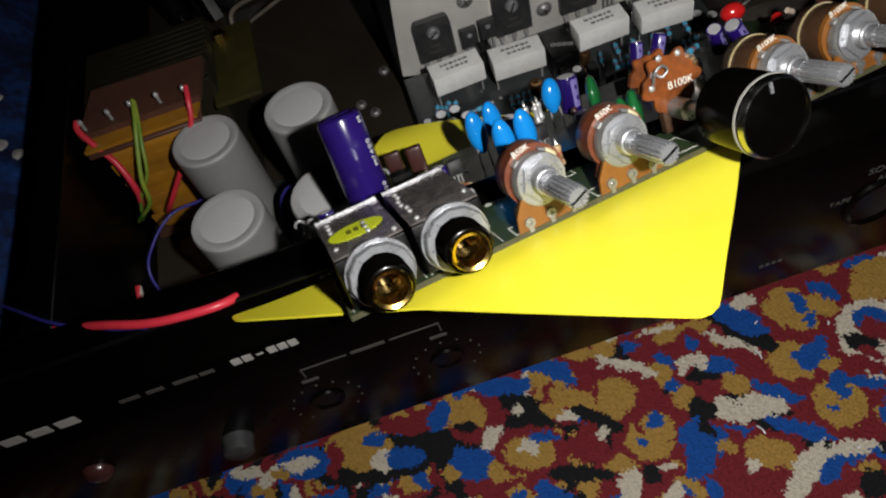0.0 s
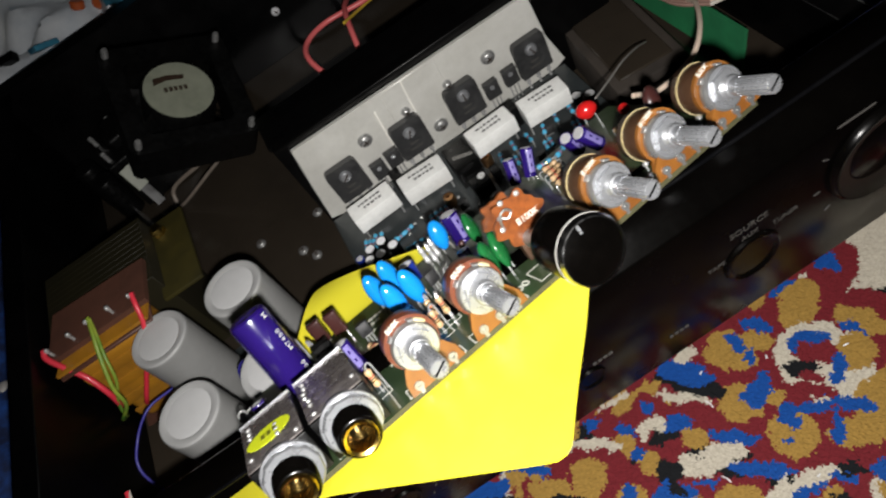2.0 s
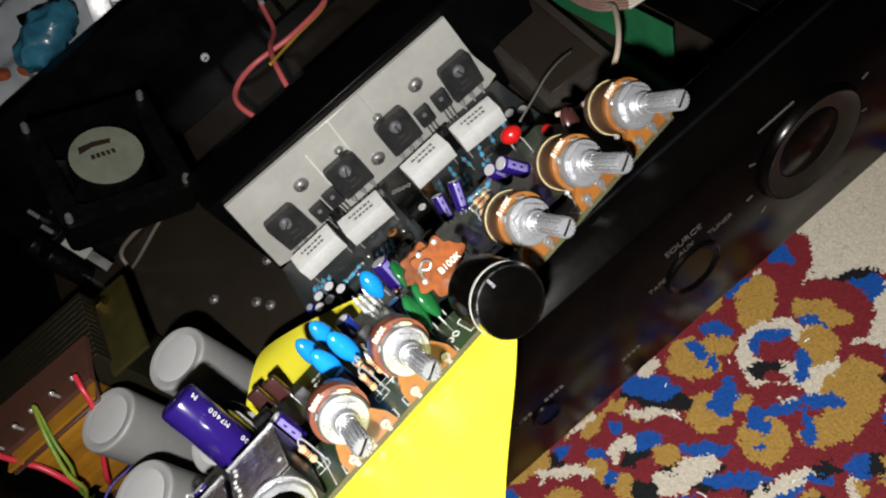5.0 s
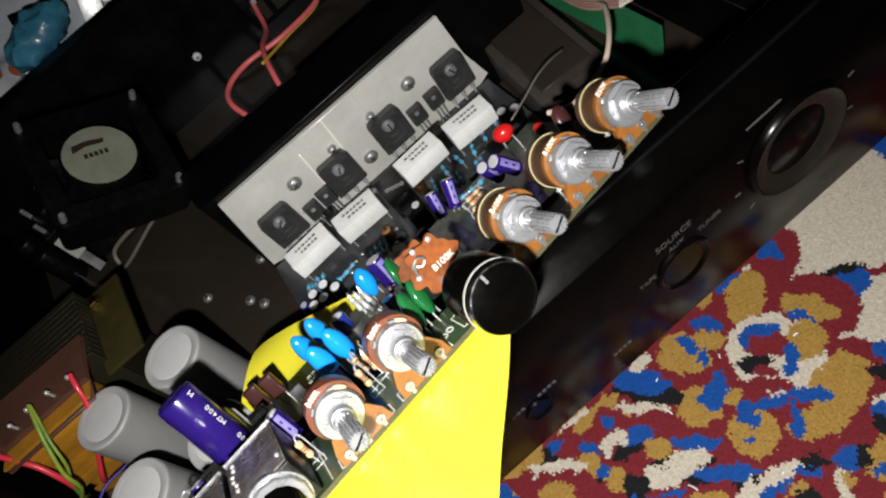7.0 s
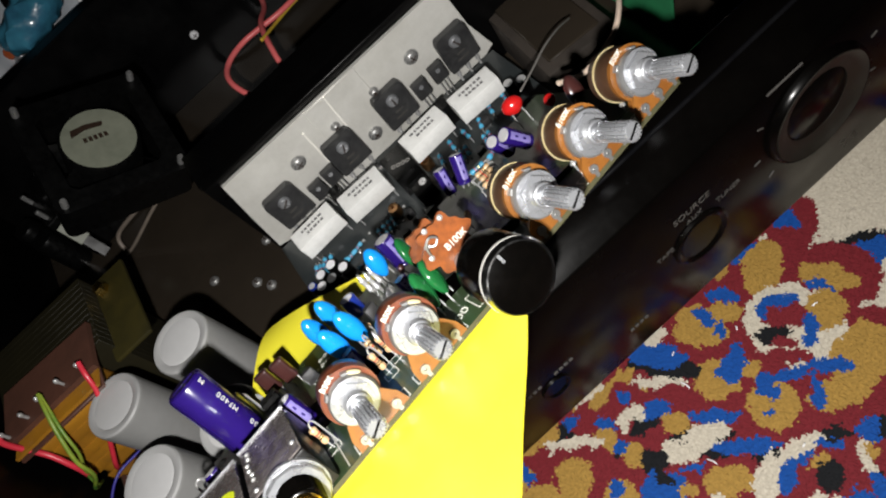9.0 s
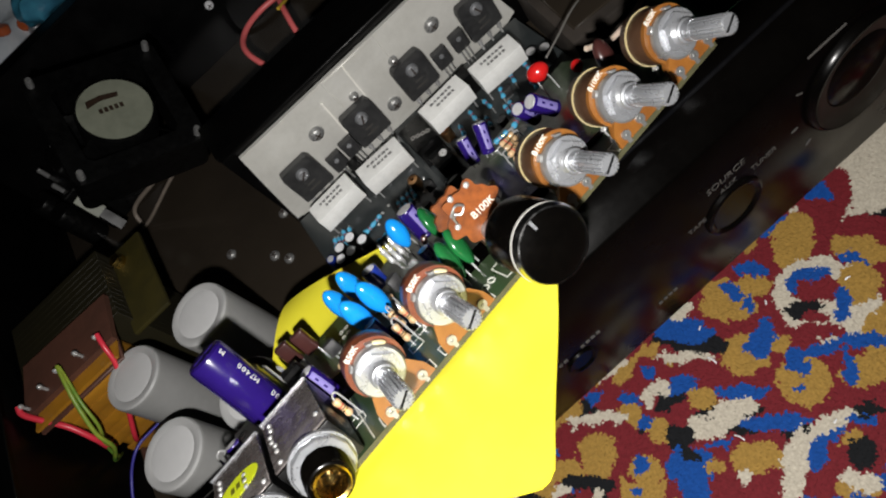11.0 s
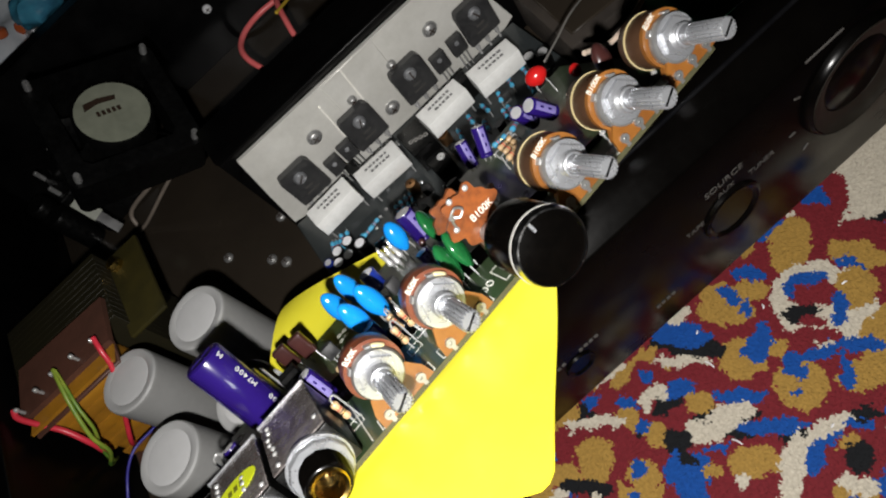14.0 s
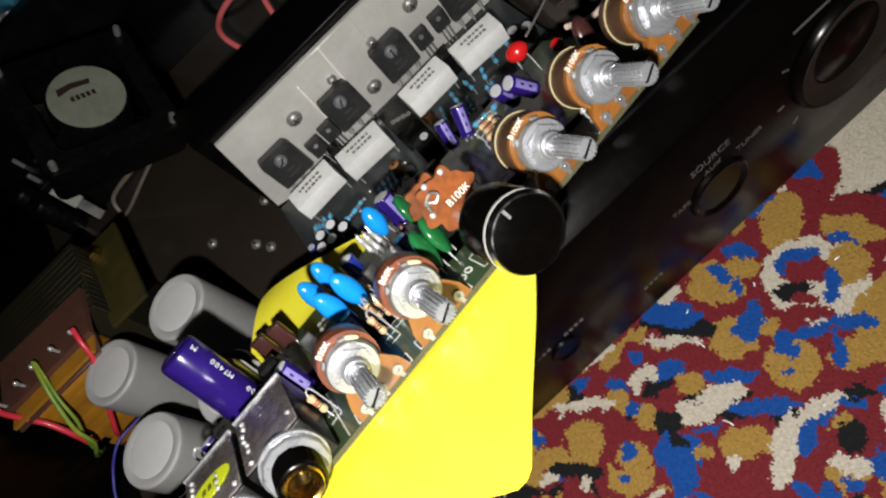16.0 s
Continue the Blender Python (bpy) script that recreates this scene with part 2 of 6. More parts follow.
def lathe(bm, profile, seg=32, m=None, closed=False):
    """Turns a profile of (radius, height) about z; a radius of nought closes the end."""
    rings, made = [], []
    for r, z in profile:
        if r < 1e-7:
            ring = [bm.verts.new((0, 0, z))]
        else:
            ring = [bm.verts.new((r * math.cos(2 * math.pi * i / seg), r * math.sin(2 * math.pi * i / seg), z)) for i in range(seg)]
        rings.append(ring)
        made += ring
    pairs = list(zip(rings, rings[1:])) + ([(rings[-1], rings[0])] if closed else [])
    for a, b in pairs:
        for i in range(seg):
            j = (i + 1) % seg
            if len(a) == 1 and len(b) == 1:
                continue
            if len(a) == 1:
                bm.faces.new((a[0], b[i], b[j]))
            elif len(b) == 1:
                bm.faces.new((a[i], a[j], b[0]))
            else:
                bm.faces.new((a[i], a[j], b[j], b[i]))
    if m:
        bmesh.ops.transform(bm, matrix=m, verts=made)
    return bm


def slab(bm, outline, z0, z1, m=None):
    """A flat plate of the given outline."""
    lo = [bm.verts.new((x, y, z0)) for x, y in outline]
    hi = [bm.verts.new((x, y, z1)) for x, y in outline]
    bm.faces.new(lo[::-1])
    bm.faces.new(hi)
    k = len(lo)
    for i in range(k):
        bm.faces.new((lo[i], lo[(i + 1) % k], hi[(i + 1) % k], hi[i]))
    if m:
        bmesh.ops.transform(bm, matrix=m, verts=lo + hi)
    return bm


def curve_points(points, steps=8):
    """A smooth line through the points."""
    p = [Vector(q) for q in points]
    p = [p[0] * 2 - p[1]] + p + [p[-1] * 2 - p[-2]]
    out = []
    for i in range(1, len(p) - 2):
        for s in range(steps):
            t = s / steps
            a, b, c, d = p[i - 1], p[i], p[i + 1], p[i + 2]
            out.append(0.5 * ((2 * b) + (c - a) * t + (2 * a - 5 * b + 4 * c - d) * t * t + (3 * b - a - 3 * c + d) * t ** 3))
    out.append(p[-2])
    return out


def tube(bm, points, r, seg=8, steps=8, smooth=True):
    line = curve_points(points, steps) if smooth and len(points) > 2 else [Vector(q) for q in points]
    rings, up = [], Vector((0.31, 0.17, 0.93))
    for i, q in enumerate(line):
        d = (line[min(i + 1, len(line) - 1)] - line[max(i - 1, 0)]).normalized()
        a = up - d * up.dot(d)
        if a.length < 1e-4:
            a = d.orthogonal()
        a.normalize()
        up = a
        b = d.cross(a)
        rings.append([bm.verts.new(q + (a * math.cos(2 * math.pi * k / seg) + b * math.sin(2 * math.pi * k / seg)) * r) for k in range(seg)])
    for a, b in zip(rings, rings[1:]):
        for k in range(seg):
            bm.faces.new((a[k], a[(k + 1) % seg], b[(k + 1) % seg], b[k]))
    bm.faces.new(rings[0][::-1])
    bm.faces.new(rings[-1])
    return bm


def disc_outline(r, seg=24, x=0.0, y=0.0):
    return [(x + r * math.cos(2 * math.pi * i / seg), y + r * math.sin(2 * math.pi * i / seg)) for i in range(seg)]


def ring_flat(bm, r0, r1, z0, z1, seg=24, m=None):
    return lathe(bm, [(r0, z0), (r1, z0), (r1, z1), (r0, z1)], seg, m, closed=True)


def drop(bm, rx, ry, rz, m=None, seg=16, rings=10, pinch=0.0):
    """A rounded blob; pinch narrows its foot."""
    made = bmesh.ops.create_uvsphere(bm, u_segments=seg, v_segments=rings, radius=1.0)["verts"]
    for v in made:
        k = 1 - pinch * max(0.0, -v.co.z) ** 1.5
        v.co = Vector((v.co.x * rx * k, v.co.y * ry * k, v.co.z * rz))
    if m:
        bmesh.ops.transform(bm, matrix=m, verts=made)
    return bm


def text_mesh(name, words, size, m, mat, parent, depth=0.00006, label=""):
    cu = bpy.data.curves.new(name, "FONT")
    cu.body, cu.size, cu.extrude = words, size, depth
    cu.align_x, cu.align_y = "CENTER", "CENTER"
    tmp = bpy.data.objects.new(name, cu)
    scene.collection.objects.link(tmp)
    me = bpy.data.meshes.new_from_object(tmp.evaluated_get(bpy.context.evaluated_depsgraph_get()))
    bpy.data.objects.remove(tmp)
    bpy.data.curves.remove(cu)
    me.materials.clear()
    me.materials.append(M[mat])
    ob = new(name, me)
    ob.parent = parent
    ob.matrix_basis = m
    if label:
        ob["label"] = label
    return ob


def bm_new():
    return bmesh.new()


# ---- the room's floor and the rug ----
def build_floor():
    bm = bm_new()
    box(bm, -1.6, 1.6, -1.2, 2.0, -0.05, -0.0125)
    tagged(finish(bm, "floor", "brown_dirt"), "dark floor under the patterned rug", "floor", kind="structure")
    for name, b in (("wall_north", (-1.6, 1.6, 2.0, 2.1, -0.05, 2.4)), ("wall_south", (-1.6, 1.6, -1.3, -1.2, -0.05, 2.4)),
                    ("wall_west", (-1.7, -1.6, -1.3, 2.1, -0.05, 2.4)), ("wall_east", (1.6, 1.7, -1.3, 2.1, -0.05, 2.4))):
        bm = bm_new()
        box(bm, *b)
        tagged(finish(bm, name, "brown_dirt"), "dim plain wall of the unlit room", "wall", kind="structure")
    bm = bm_new()
    box(bm, -1.7, 1.7, -1.3, 2.1, 2.4, 2.5)
    tagged(finish(bm, "ceiling", "brown_dirt"), "dim ceiling of the unlit room", "ceiling", kind="structure")


build_floor()

# ---- the opened amplifier ----
FACE_Y, FLOOR_Z, BACK_Y = -0.017, 0.024, 0.345
LEFT_X, RIGHT_X = -0.1785, 0.199
DIAL_X, DIAL_Z = 0.1445, 0.0880
PANEL_Z = 0.0415  # lower edge of the front panel


def build_chassis():
    ch = thing("amplifier_chassis", pose(0, 0, 0), "open black steel amplifier chassis without its lid on the rug", "amplifier")
    # front panel: a deep profile with a sloped upper lip
    prof = [(FACE_Y, PANEL_Z), (FACE_Y - 0.0006, PANEL_Z + 0.0015), (FACE_Y - 0.0006, 0.1125), (FACE_Y, 0.1136), (-0.003, 0.1175), (0.0, 0.1185), (0.0085, 0.1185), (0.0095, 0.1175), (0.0095, 0.1135),
            (0.0, 0.1120), (-0.012, 0.107), (-0.012, PANEL_Z)]
    bm = bm_new()
    xs = (-0.252, -0.2505, 0.2985, 0.300)
    rings = []
    for i, x in enumerate(xs):
        k = 0.0008 if i in (0, 3) else 0.0
        cy, cz = -0.004, 0.078
        rings.append([bm.verts.new((x, y + (k if y < cy else -k), z + (k if z < cz else -k))) for y, z in prof])
    for a, b in zip(rings, rings[1:]):
        for i in range(len(prof)):
            j = (i + 1) % len(prof)
            bm.faces.new((a[i], a[j], b[j], b[i]))
    bm.faces.new(rings[0])
    bm.faces.new(rings[-1][::-1])
    panel = part("front_panel", bm, "black_paint", ch, "glossy black front panel with printed lettering")
    bm = bm_new()
    tube(bm, [(-0.2500, -0.0030, 0.1172), (0.2980, -0.0030, 0.1172)], 0.0009, 14, smooth=False)
    part("lip_edge", bm, "lip_gloss", panel, "rounded glossy edge of the panel lip")
    bm = bm_new()
    box(bm, LEFT_X, RIGHT_X, 0.010, BACK_Y, FLOOR_Z - 0.0012, FLOOR_Z, 0.0003, 1)
    part("floor_pan", bm, "dust_steel", ch, "dusty dark steel bottom pan")
    bm = bm_new()
    slab(bm, [(-0.0115, PANEL_Z + 0.0108), (0.0088, PANEL_Z + 0.0108), (0.0088, FLOOR_Z - 0.0012), (0.0098, FLOOR_Z - 0.0012), (0.0098, PANEL_Z + 0.0120), (-0.0115, PANEL_Z + 0.0120)], LEFT_X, RIGHT_X, Matrix(((0, 0, 1, 0), (1, 0, 0, 0), (0, 1, 0, 0), (0, 0, 0, 1))))
    part("front_flange", bm, "black_steel", ch)
    for x0, x1 in ((LEFT_X - 0.0014, LEFT_X), (RIGHT_X, RIGHT_X + 0.0014)):
        bm = bm_new()
        s = 1 if x0 < 0 else -1
        top = 0.112 if x0 < 0 else 0.076
        box(bm, x0, x1, 0.010, BACK_Y, 0.0145, top, 0.0004, 1)
        box(bm, x0, x1, -0.0115, 0.0099, PANEL_Z, top, 0.0004, 1)
        box(bm, min(x0, x0 + s * 0.012), max(x0, x0 + s * 0.012), 0.0, BACK_Y, top - 0.0012, top, 0.0003, 1)
        part("side_wall", bm, "black_steel", ch)
    bm = bm_new()
    box(bm, LEFT_X - 0.0014, RIGHT_X + 0.0014, BACK_Y, BACK_Y + 0.0014, 0.0145, 0.118, 0.0004, 1)
    box(bm, LEFT_X, RIGHT_X, BACK_Y - 0.010, BACK_Y, 0.1168, 0.118, 0.0003, 1)
    part("back_wall", bm, "black_steel", ch)
    for x in (LEFT_X + 0.03, RIGHT_X - 0.03):
        for y in (0.045, BACK_Y - 0.04):
            bm = bm_new()
            lathe(bm, [(0, 0.0), (0.013, 0.0), (0.0145, 0.002), (0.0145, 0.012), (0.013, 0.0135), (0.013, FLOOR_Z - 0.001), (0, FLOOR_Z - 0.001)], 24, pose(x, y, 0))
            part("foot", bm, "black_plastic", ch)
    # bezel of the large control at the end of the panel: a raised ring round a dished recess
    m = pose(DIAL_X, FACE_Y - 0.0005, DIAL_Z, 90)
    bm = bm_new()
    lathe(bm, [(0.0128, 0.0006), (0.0165, 0.0012), (0.0182, 0.0022), (0.0192, 0.0030), (0.0193, 0.0024), (0.0170, 0.0006), (0.0128, 0.0002)], 56, m, closed=True)
    part("dial_bowl", bm, "satin_black", panel, "satin inner slope of the dial ring")
    bm = bm_new()
    lathe(bm, [(0.01932, 0.0027), (0.0197, 0.0029), (0.0202, 0.0024), (0.0208, 0.0010), (0.0210, 0.0), (0.01932, 0.0)], 56, m, closed=True)
    part("dial_ring", bm, "black_paint", panel, "raised black ring round the large dial")
    bm = bm_new()
    lathe(bm, [(0, 0.0007), (0.0120, 0.0007), (0.0126, 0.0002), (0.0126, 0.0), (0, 0)], 48, m)
    part("dial_recess", bm, "knob_black", panel, "black recess inside the dial ring")
    # bezel of the source selector
    m = pose(0.0925, FACE_Y - 0.0005, 0.0755, 90)
    bm = bm_new()
    lathe(bm, [(0.0, 0.0006), (0.0085, 0.0006), (0.0092, 0.0012), (0.0102, 0.0016), (0.0110, 0.0012), (0.0114, 0.0), (0, 0)], 40, m)
    part("selector_ring", bm, "knob_black", panel, "thin ring of the source selector")
    return ch, panel


chassis, front_panel = build_chassis()

# the frame of the tilted front board: along its front edge, towards its back, out of its face
BOARD = Matrix(((0.98094, -0.19082, -0.03676, 0.01633), (0.18325, 0.84536, 0.50178, -0.04152), (-0.06468, -0.49895, 0.86421, 0.14622), (0, 0, 0, 1)))
U0, U1, V0, V1 = -0.0835, 0.1035, 0.0285, 0.115
TOP = -0.0020  # face of the board under its parts


def smoothstep(a, b, x):
    t = min(1.0, max(0.0, (x - a) / (b - a)))
    return t * t * (3 - 2 * t)


def build_paper():
    a, b, c, d = (Vector(p) for p in ((-0.0178, -0.0242), (-0.1155, 0.0655), (-0.0385, 0.1515), (0.084, 0.082)))
    bm = bm_new()
    n = 40
    grid = {}
    for i in range(n + 1):
        for j in range(n + 1):
            s, t = i / n, j / n
            # round the corners off
            p = (a * (1 - s) + b * s) * (1 - t) + (d * (1 - s) + c * s) * t
            es, et = min(s, 1 - s), min(t, 1 - t)
            r = 0.035
            if es < r and et < r:
                q = Vector((r - es, r - et))
                if q.length > r:
                    k = r / q.length
                    ns, nt = r - q.x * k, r - q.y * k
                    s2, t2 = (ns if s < 0.5 else 1 - ns), (nt if t < 0.5 else 1 - nt)
                    p = (a * (1 - s2) + b * s2) * (1 - t2) + (d * (1 - s2) + c * s2) * t2
            w = -0.0040 + 0.010 * smoothstep(0.112, 0.150, p.y)
            w -= 0.18 * max(0.0, 0.022 - p.y) + 0.0005 * math.sin(90 * p.x + 60 * p.y)
            grid[i, j] = bm.verts.new((p.x, p.y, w))
    for i in range(n):
        for j in range(n):
            bm.faces.new((grid[i, j], grid[i + 1, j], grid[i + 1, j + 1], grid[i, j + 1]))
    bmesh.ops.recalc_face_normals(bm, faces=bm.faces)
    ex = bmesh.ops.solidify(bm, geom=bm.faces[:], thickness=0.0006)
    ob = finish(bm, "yellow_sheet", "paper")
    ob.matrix_world = BOARD
    tagged(ob, "bright yellow glossy card lying under the small circuit board", "card")


build_paper()


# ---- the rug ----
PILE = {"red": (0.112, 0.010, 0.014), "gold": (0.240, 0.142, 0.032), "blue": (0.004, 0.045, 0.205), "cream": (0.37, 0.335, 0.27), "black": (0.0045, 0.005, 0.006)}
BLOBS = []


def blob(colour, x, y, a, b, turn):
    """A patch of pile: an oval at x, y with half axes a and b, in millimetres and degrees."""
    c, s = math.cos(radians(turn)), math.sin(radians(turn))
    BLOBS.append((x / 1000, y / 1000, max(a, 1.5) / 1000, max(b, 1.5) / 1000, c, s, colour))


def scattered_motifs(x0, x1, y0, y1, count):
    """The same flower pattern where it runs on to the sides."""
    rng = random.Random(11)
    for _ in range(count * 6):
        x, y = rng.uniform(x0, x1), rng.uniform(y0, y1)
        blob(rng.choice(("gold", "gold", "black", "cream", "blue", "red", "black")), x, y, rng.uniform(4, 9), rng.uniform(2, 5), rng.uniform(0, 180))
    for _ in range(count):
        x, y = rng.uniform(x0, x1), rng.uniform(y0, y1)
        blob("red", x, y, rng.uniform(8.5, 10.5), rng.uniform(7, 9), rng.uniform(0, 180))
        blob("gold", x, y, rng.uniform(5.5, 7.5), rng.uniform(4.5, 6.5), rng.uniform(0, 180))
        blob("blue", x + rng.uniform(-4, 4), y + rng.uniform(-4, 4), rng.uniform(3, 6), 2.5, rng.uniform(0, 180))
        if rng.random() < 0.5:
            blob("blue", x + rng.uniform(9, 13), y + rng.uniform(-6, 6), rng.uniform(5, 9), rng.uniform(3, 5), rng.uniform(0, 180))
        if rng.random() < 0.35:
            blob("cream", x + rng.uniform(-14, 14), y + rng.uniform(-12, 12), rng.uniform(4, 8), rng.uniform(3, 6), rng.uniform(0, 180))
        if rng.random() < 0.3:
            blob("black", x + rng.uniform(-12, 12), y + rng.uniform(-12, 12), rng.uniform(4, 7), 2.5, rng.uniform(0, 180))


scattered_motifs(-260, 14, -150, 20, 100)
scattered_motifs(-60, 260, -170, -84, 60)
scattered_motifs(190, 520, -420, 60, 130)
scattered_motifs(-520, 190, -420, -160, 160)
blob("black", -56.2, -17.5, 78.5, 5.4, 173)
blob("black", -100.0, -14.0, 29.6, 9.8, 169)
blob("blue", -21.1, -1.0, 10.2, 5.2, 152)
blob("gold", -27.2, -3.6, 6.8, 3.4, 158)
blob("cream", -29.8, -0.3, 2.0, 1.6, 155)
blob("blue", -40.7, -1.6, 11.7, 4.7, 164)
blob("black", -36.3, -11.0, 10.0, 4.0, 159)
blob("cream", -38.2, -13.0, 2.7, 2.4, 74)
blob("red", 2.7, -19.8, 14.9, 12.4, 164)
blob("cream", 5.7, -10.2, 12.6, 3.6, 149)
blob("red", 3.0, -20.8, 13.1, 8.9, 161)
blob("gold", 1.0, -23.7, 8.6, 8.2, 9)
blob("red", -17.8, -18.6, 11.1, 7.9, 160)
blob("gold", -16.3, -16.0, 8.4, 4.5, 148)
blob("gold", -25.2, -18.5, 4.7, 3.4, 159)
blob("cream", -19.0, -22.9, 4.6, 1.9, 160)
blob("blue", -14.5, -25.6, 2.7, 1.4, 160)
blob("red", -55.4, -10.9, 12.7, 11.1, 150)
blob("gold", -59.0, -7.7, 9.4, 7.5, 153)
blob("blue", -70.1, -5.4, 6.4, 4.3, 57)
blob("black", -60.8, -13.5, 4.9, 2.2, 159)
blob("cream", -51.4, -22.1, 6.2, 4.3, 53)
blob("red", -38.7, -31.2, 15.1, 10.2, 160)
blob("gold", -39.1, -32.3, 10.5, 6.9, 160)
blob("cream", -38.0, -29.5, 4.6, 3.3, 160)
blob("blue", -31.3, -28.0, 6.4, 1.9, 160)
blob("red", -16.9, -37.2, 8.4, 6.4, 164)
blob("black", -23.2, -46.5, 13.0, 3.5, 161)
blob("cream", -9.1, -34.7, 3.3, 2.2, 64)
blob("red", 7.4, -41.2, 14.2, 11.8, 171)
blob("gold", 6.8, -42.5, 9.5, 8.5, 2)
blob("blue", 9.1, -37.8, 3.7, 2.6, 60)
blob("blue", 3.1, -42.9, 2.2, 1.8, 171)
blob("blue", 21.5, -53.6, 10.8, 5.2, 52)
blob("black", 23.1, -44.2, 4.6, 3.2, 165)
blob("gold", -103.6, -8.0, 13.4, 9.3, 153)
blob("red", -117.1, -7.9, 7.9, 3.6, 81)
blob("blue", -98.3, -5.6, 5.7, 3.0, 157)
blob("cream", -96.3, -15.4, 5.2, 4.6, 128)
blob("blue", -87.3, -17.4, 8.8, 4.8, 168)
blob("red", -86.8, -3.2, 10.0, 3.6, 169)
blob("blue", -129.3, -5.6, 10.9, 7.0, 162)
blob("cream", -131.3, -4.9, 7.8, 3.5, 165)
blob("gold", -141.0, -6.6, 5.3, 1.9, 159)
blob("cream", -155.2, -1.1, 8.7, 2.2, 160)
blob("blue", -62.4, -29.0, 9.9, 6.9, 158)
blob("gold", -71.3, -29.8, 3.8, 3.2, 153)
blob("gold", -53.6, -35.6, 4.5, 3.7, 73)
blob("gold", 33.3, -1.5, 14.1, 3.4, 176)
blob("cream", 29.7, -0.2, 9.4, 1.5, 176)
blob("cream", 55.2, -18.0, 9.2, 1.9, 130)
blob("gold", 52.5, -19.2, 8.7, 2.3, 135)
blob("red", 40.8, -3.9, 6.5, 5.3, 131)
blob("red", 49.8, -20.4, 7.9, 4.6, 146)
blob("red", 23.5, -6.8, 8.0, 6.2, 165)
blob("blue", 15.6, -3.1, 5.2, 2.4, 176)
blob("black", 9.2, -2.9, 3.8, 1.9, 175)
blob("blue", 38.8, -9.3, 3.7, 2.4, 134)
blob("blue", 43.7, -24.0, 6.1, 3.4, 147)
blob("black", 36.2, -26.2, 7.0, 3.1, 157)
blob("blue", 25.4, -13.9, 4.6, 3.2, 136)
blob("gold", 19.4, -19.6, 6.8, 5.5, 16)
blob("gold", 25.3, -31.1, 5.6, 4.9, 120)
blob("blue", 23.7, -25.5, 2.7, 2.4, 41)
blob("red", 41.0, -32.7, 8.1, 5.3, 148)
blob("gold", 47.0, -34.5, 4.6, 3.5, 139)
blob("cream", 34.7, -18.4, 5.4, 3.0, 157)
blob("cream", 29.9, -20.1, 1.8, 1.8, 37)
blob("gold", 3.7, -1.6, 4.3, 2.9, 174)
blob("cream", 44.4, -43.1, 12.8, 5.9, 150)
blob("cream", 52.5, -46.6, 6.2, 3.3, 169)
blob("black", 29.1, -38.5, 5.7, 5.4, 12)
blob("black", 51.9, -53.0, 7.9, 3.3, 149)
blob("blue", 59.0, -56.8, 12.6, 3.1, 141)
blob("black", 63.1, -65.2, 6.4, 1.8, 148)
blob("blue", 42.7, -53.0, 10.7, 1.8, 143)
blob("red", 7.5, -18.6, 14.4, 9.5, 128)
blob("cream", 7.5, -10.3, 14.7, 3.7, 148)
blob("red", 6.2, -18.4, 11.7, 6.8, 138)
blob("gold", 1.4, -21.2, 8.5, 7.9, 43)
blob("red", -4.6, -6.6, 5.6, 4.4, 51)
blob("gold", -12.7, -20.0, 6.2, 4.0, 139)
blob("black", -9.4, -27.5, 10.7, 3.2, 139)
blob("red", 12.8, -36.7, 10.5, 8.5, 143)
blob("gold", 11.5, -39.0, 6.9, 5.9, 146)
blob("blue", 11.4, -36.0, 3.9, 2.4, 44)
blob("blue", 24.8, -51.5, 9.6, 6.0, 28)
blob("black", 27.6, -42.9, 6.5, 2.6, 101)
blob("blue", 21.3, -44.3, 6.4, 2.9, 34)
blob("red", 46.4, -62.6, 12.6, 9.6, 146)
blob("gold", 45.3, -61.7, 9.6, 6.4, 143)
blob("cream", 37.1, -63.7, 3.9, 2.4, 59)
blob("red", 44.8, -70.5, 4.0, 3.6, 14)
blob("gold", 31.6, -54.1, 3.6, 2.8, 146)
blob("cream", 52.6, -72.1, 13.9, 4.3, 36)
blob("cream", 65.9, -68.8, 8.6, 2.4, 173)
blob("blue", 61.6, -73.7, 6.8, 3.5, 31)
blob("blue", 70.7, -72.8, 5.0, 2.2, 170)
blob("cream", 75.6, -69.7, 7.8, 2.7, 159)
blob("red", 72.3, -82.1, 9.3, 8.0, 8)
blob("gold", 73.8, -77.0, 4.2, 2.1, 172)
blob("black", 72.1, -82.4, 5.8, 4.3, 30)
blob("cream", 64.4, -88.2, 6.9, 3.0, 129)
blob("blue", 80.7, -74.5, 5.2, 2.0, 138)
blob("black", 85.6, -73.7, 5.1, 2.0, 137)
blob("cream", 181.3, -1.6, 31.1, 13.2, 2)
blob("black", 233.3, 2.2, 15.7, 11.0, 9)
blob("cream", 173.7, -15.4, 32.4, 15.6, 1)
blob("cream", 160.6, -45.3, 24.5, 15.0, 37)
blob("cream", 145.9, -22.1, 11.4, 9.2, 134)
blob("cream", 138.3, -53.2, 15.8, 6.4, 125)
blob("blue", 208.4, -9.2, 13.5, 6.1, 91)
blob("gold", 217.1, -2.9, 7.1, 5.0, 124)
blob("black", 174.5, -45.8, 6.8, 3.2, 37)
blob("black", 145.5, -28.9, 13.4, 5.1, 158)
blob("blue", 145.6, -34.4, 11.2, 6.1, 164)
blob("red", 159.9, -38.7, 4.7, 2.0, 153)
blob("red", 143.5, -7.8, 11.9, 5.5, 43)
blob("blue", 137.2, -4.2, 8.5, 5.2, 38)
blob("red", 124.3, -6.7, 14.7, 9.0, 172)
blob("cream", 127.6, -1.3, 2.6, 1.6, 4)
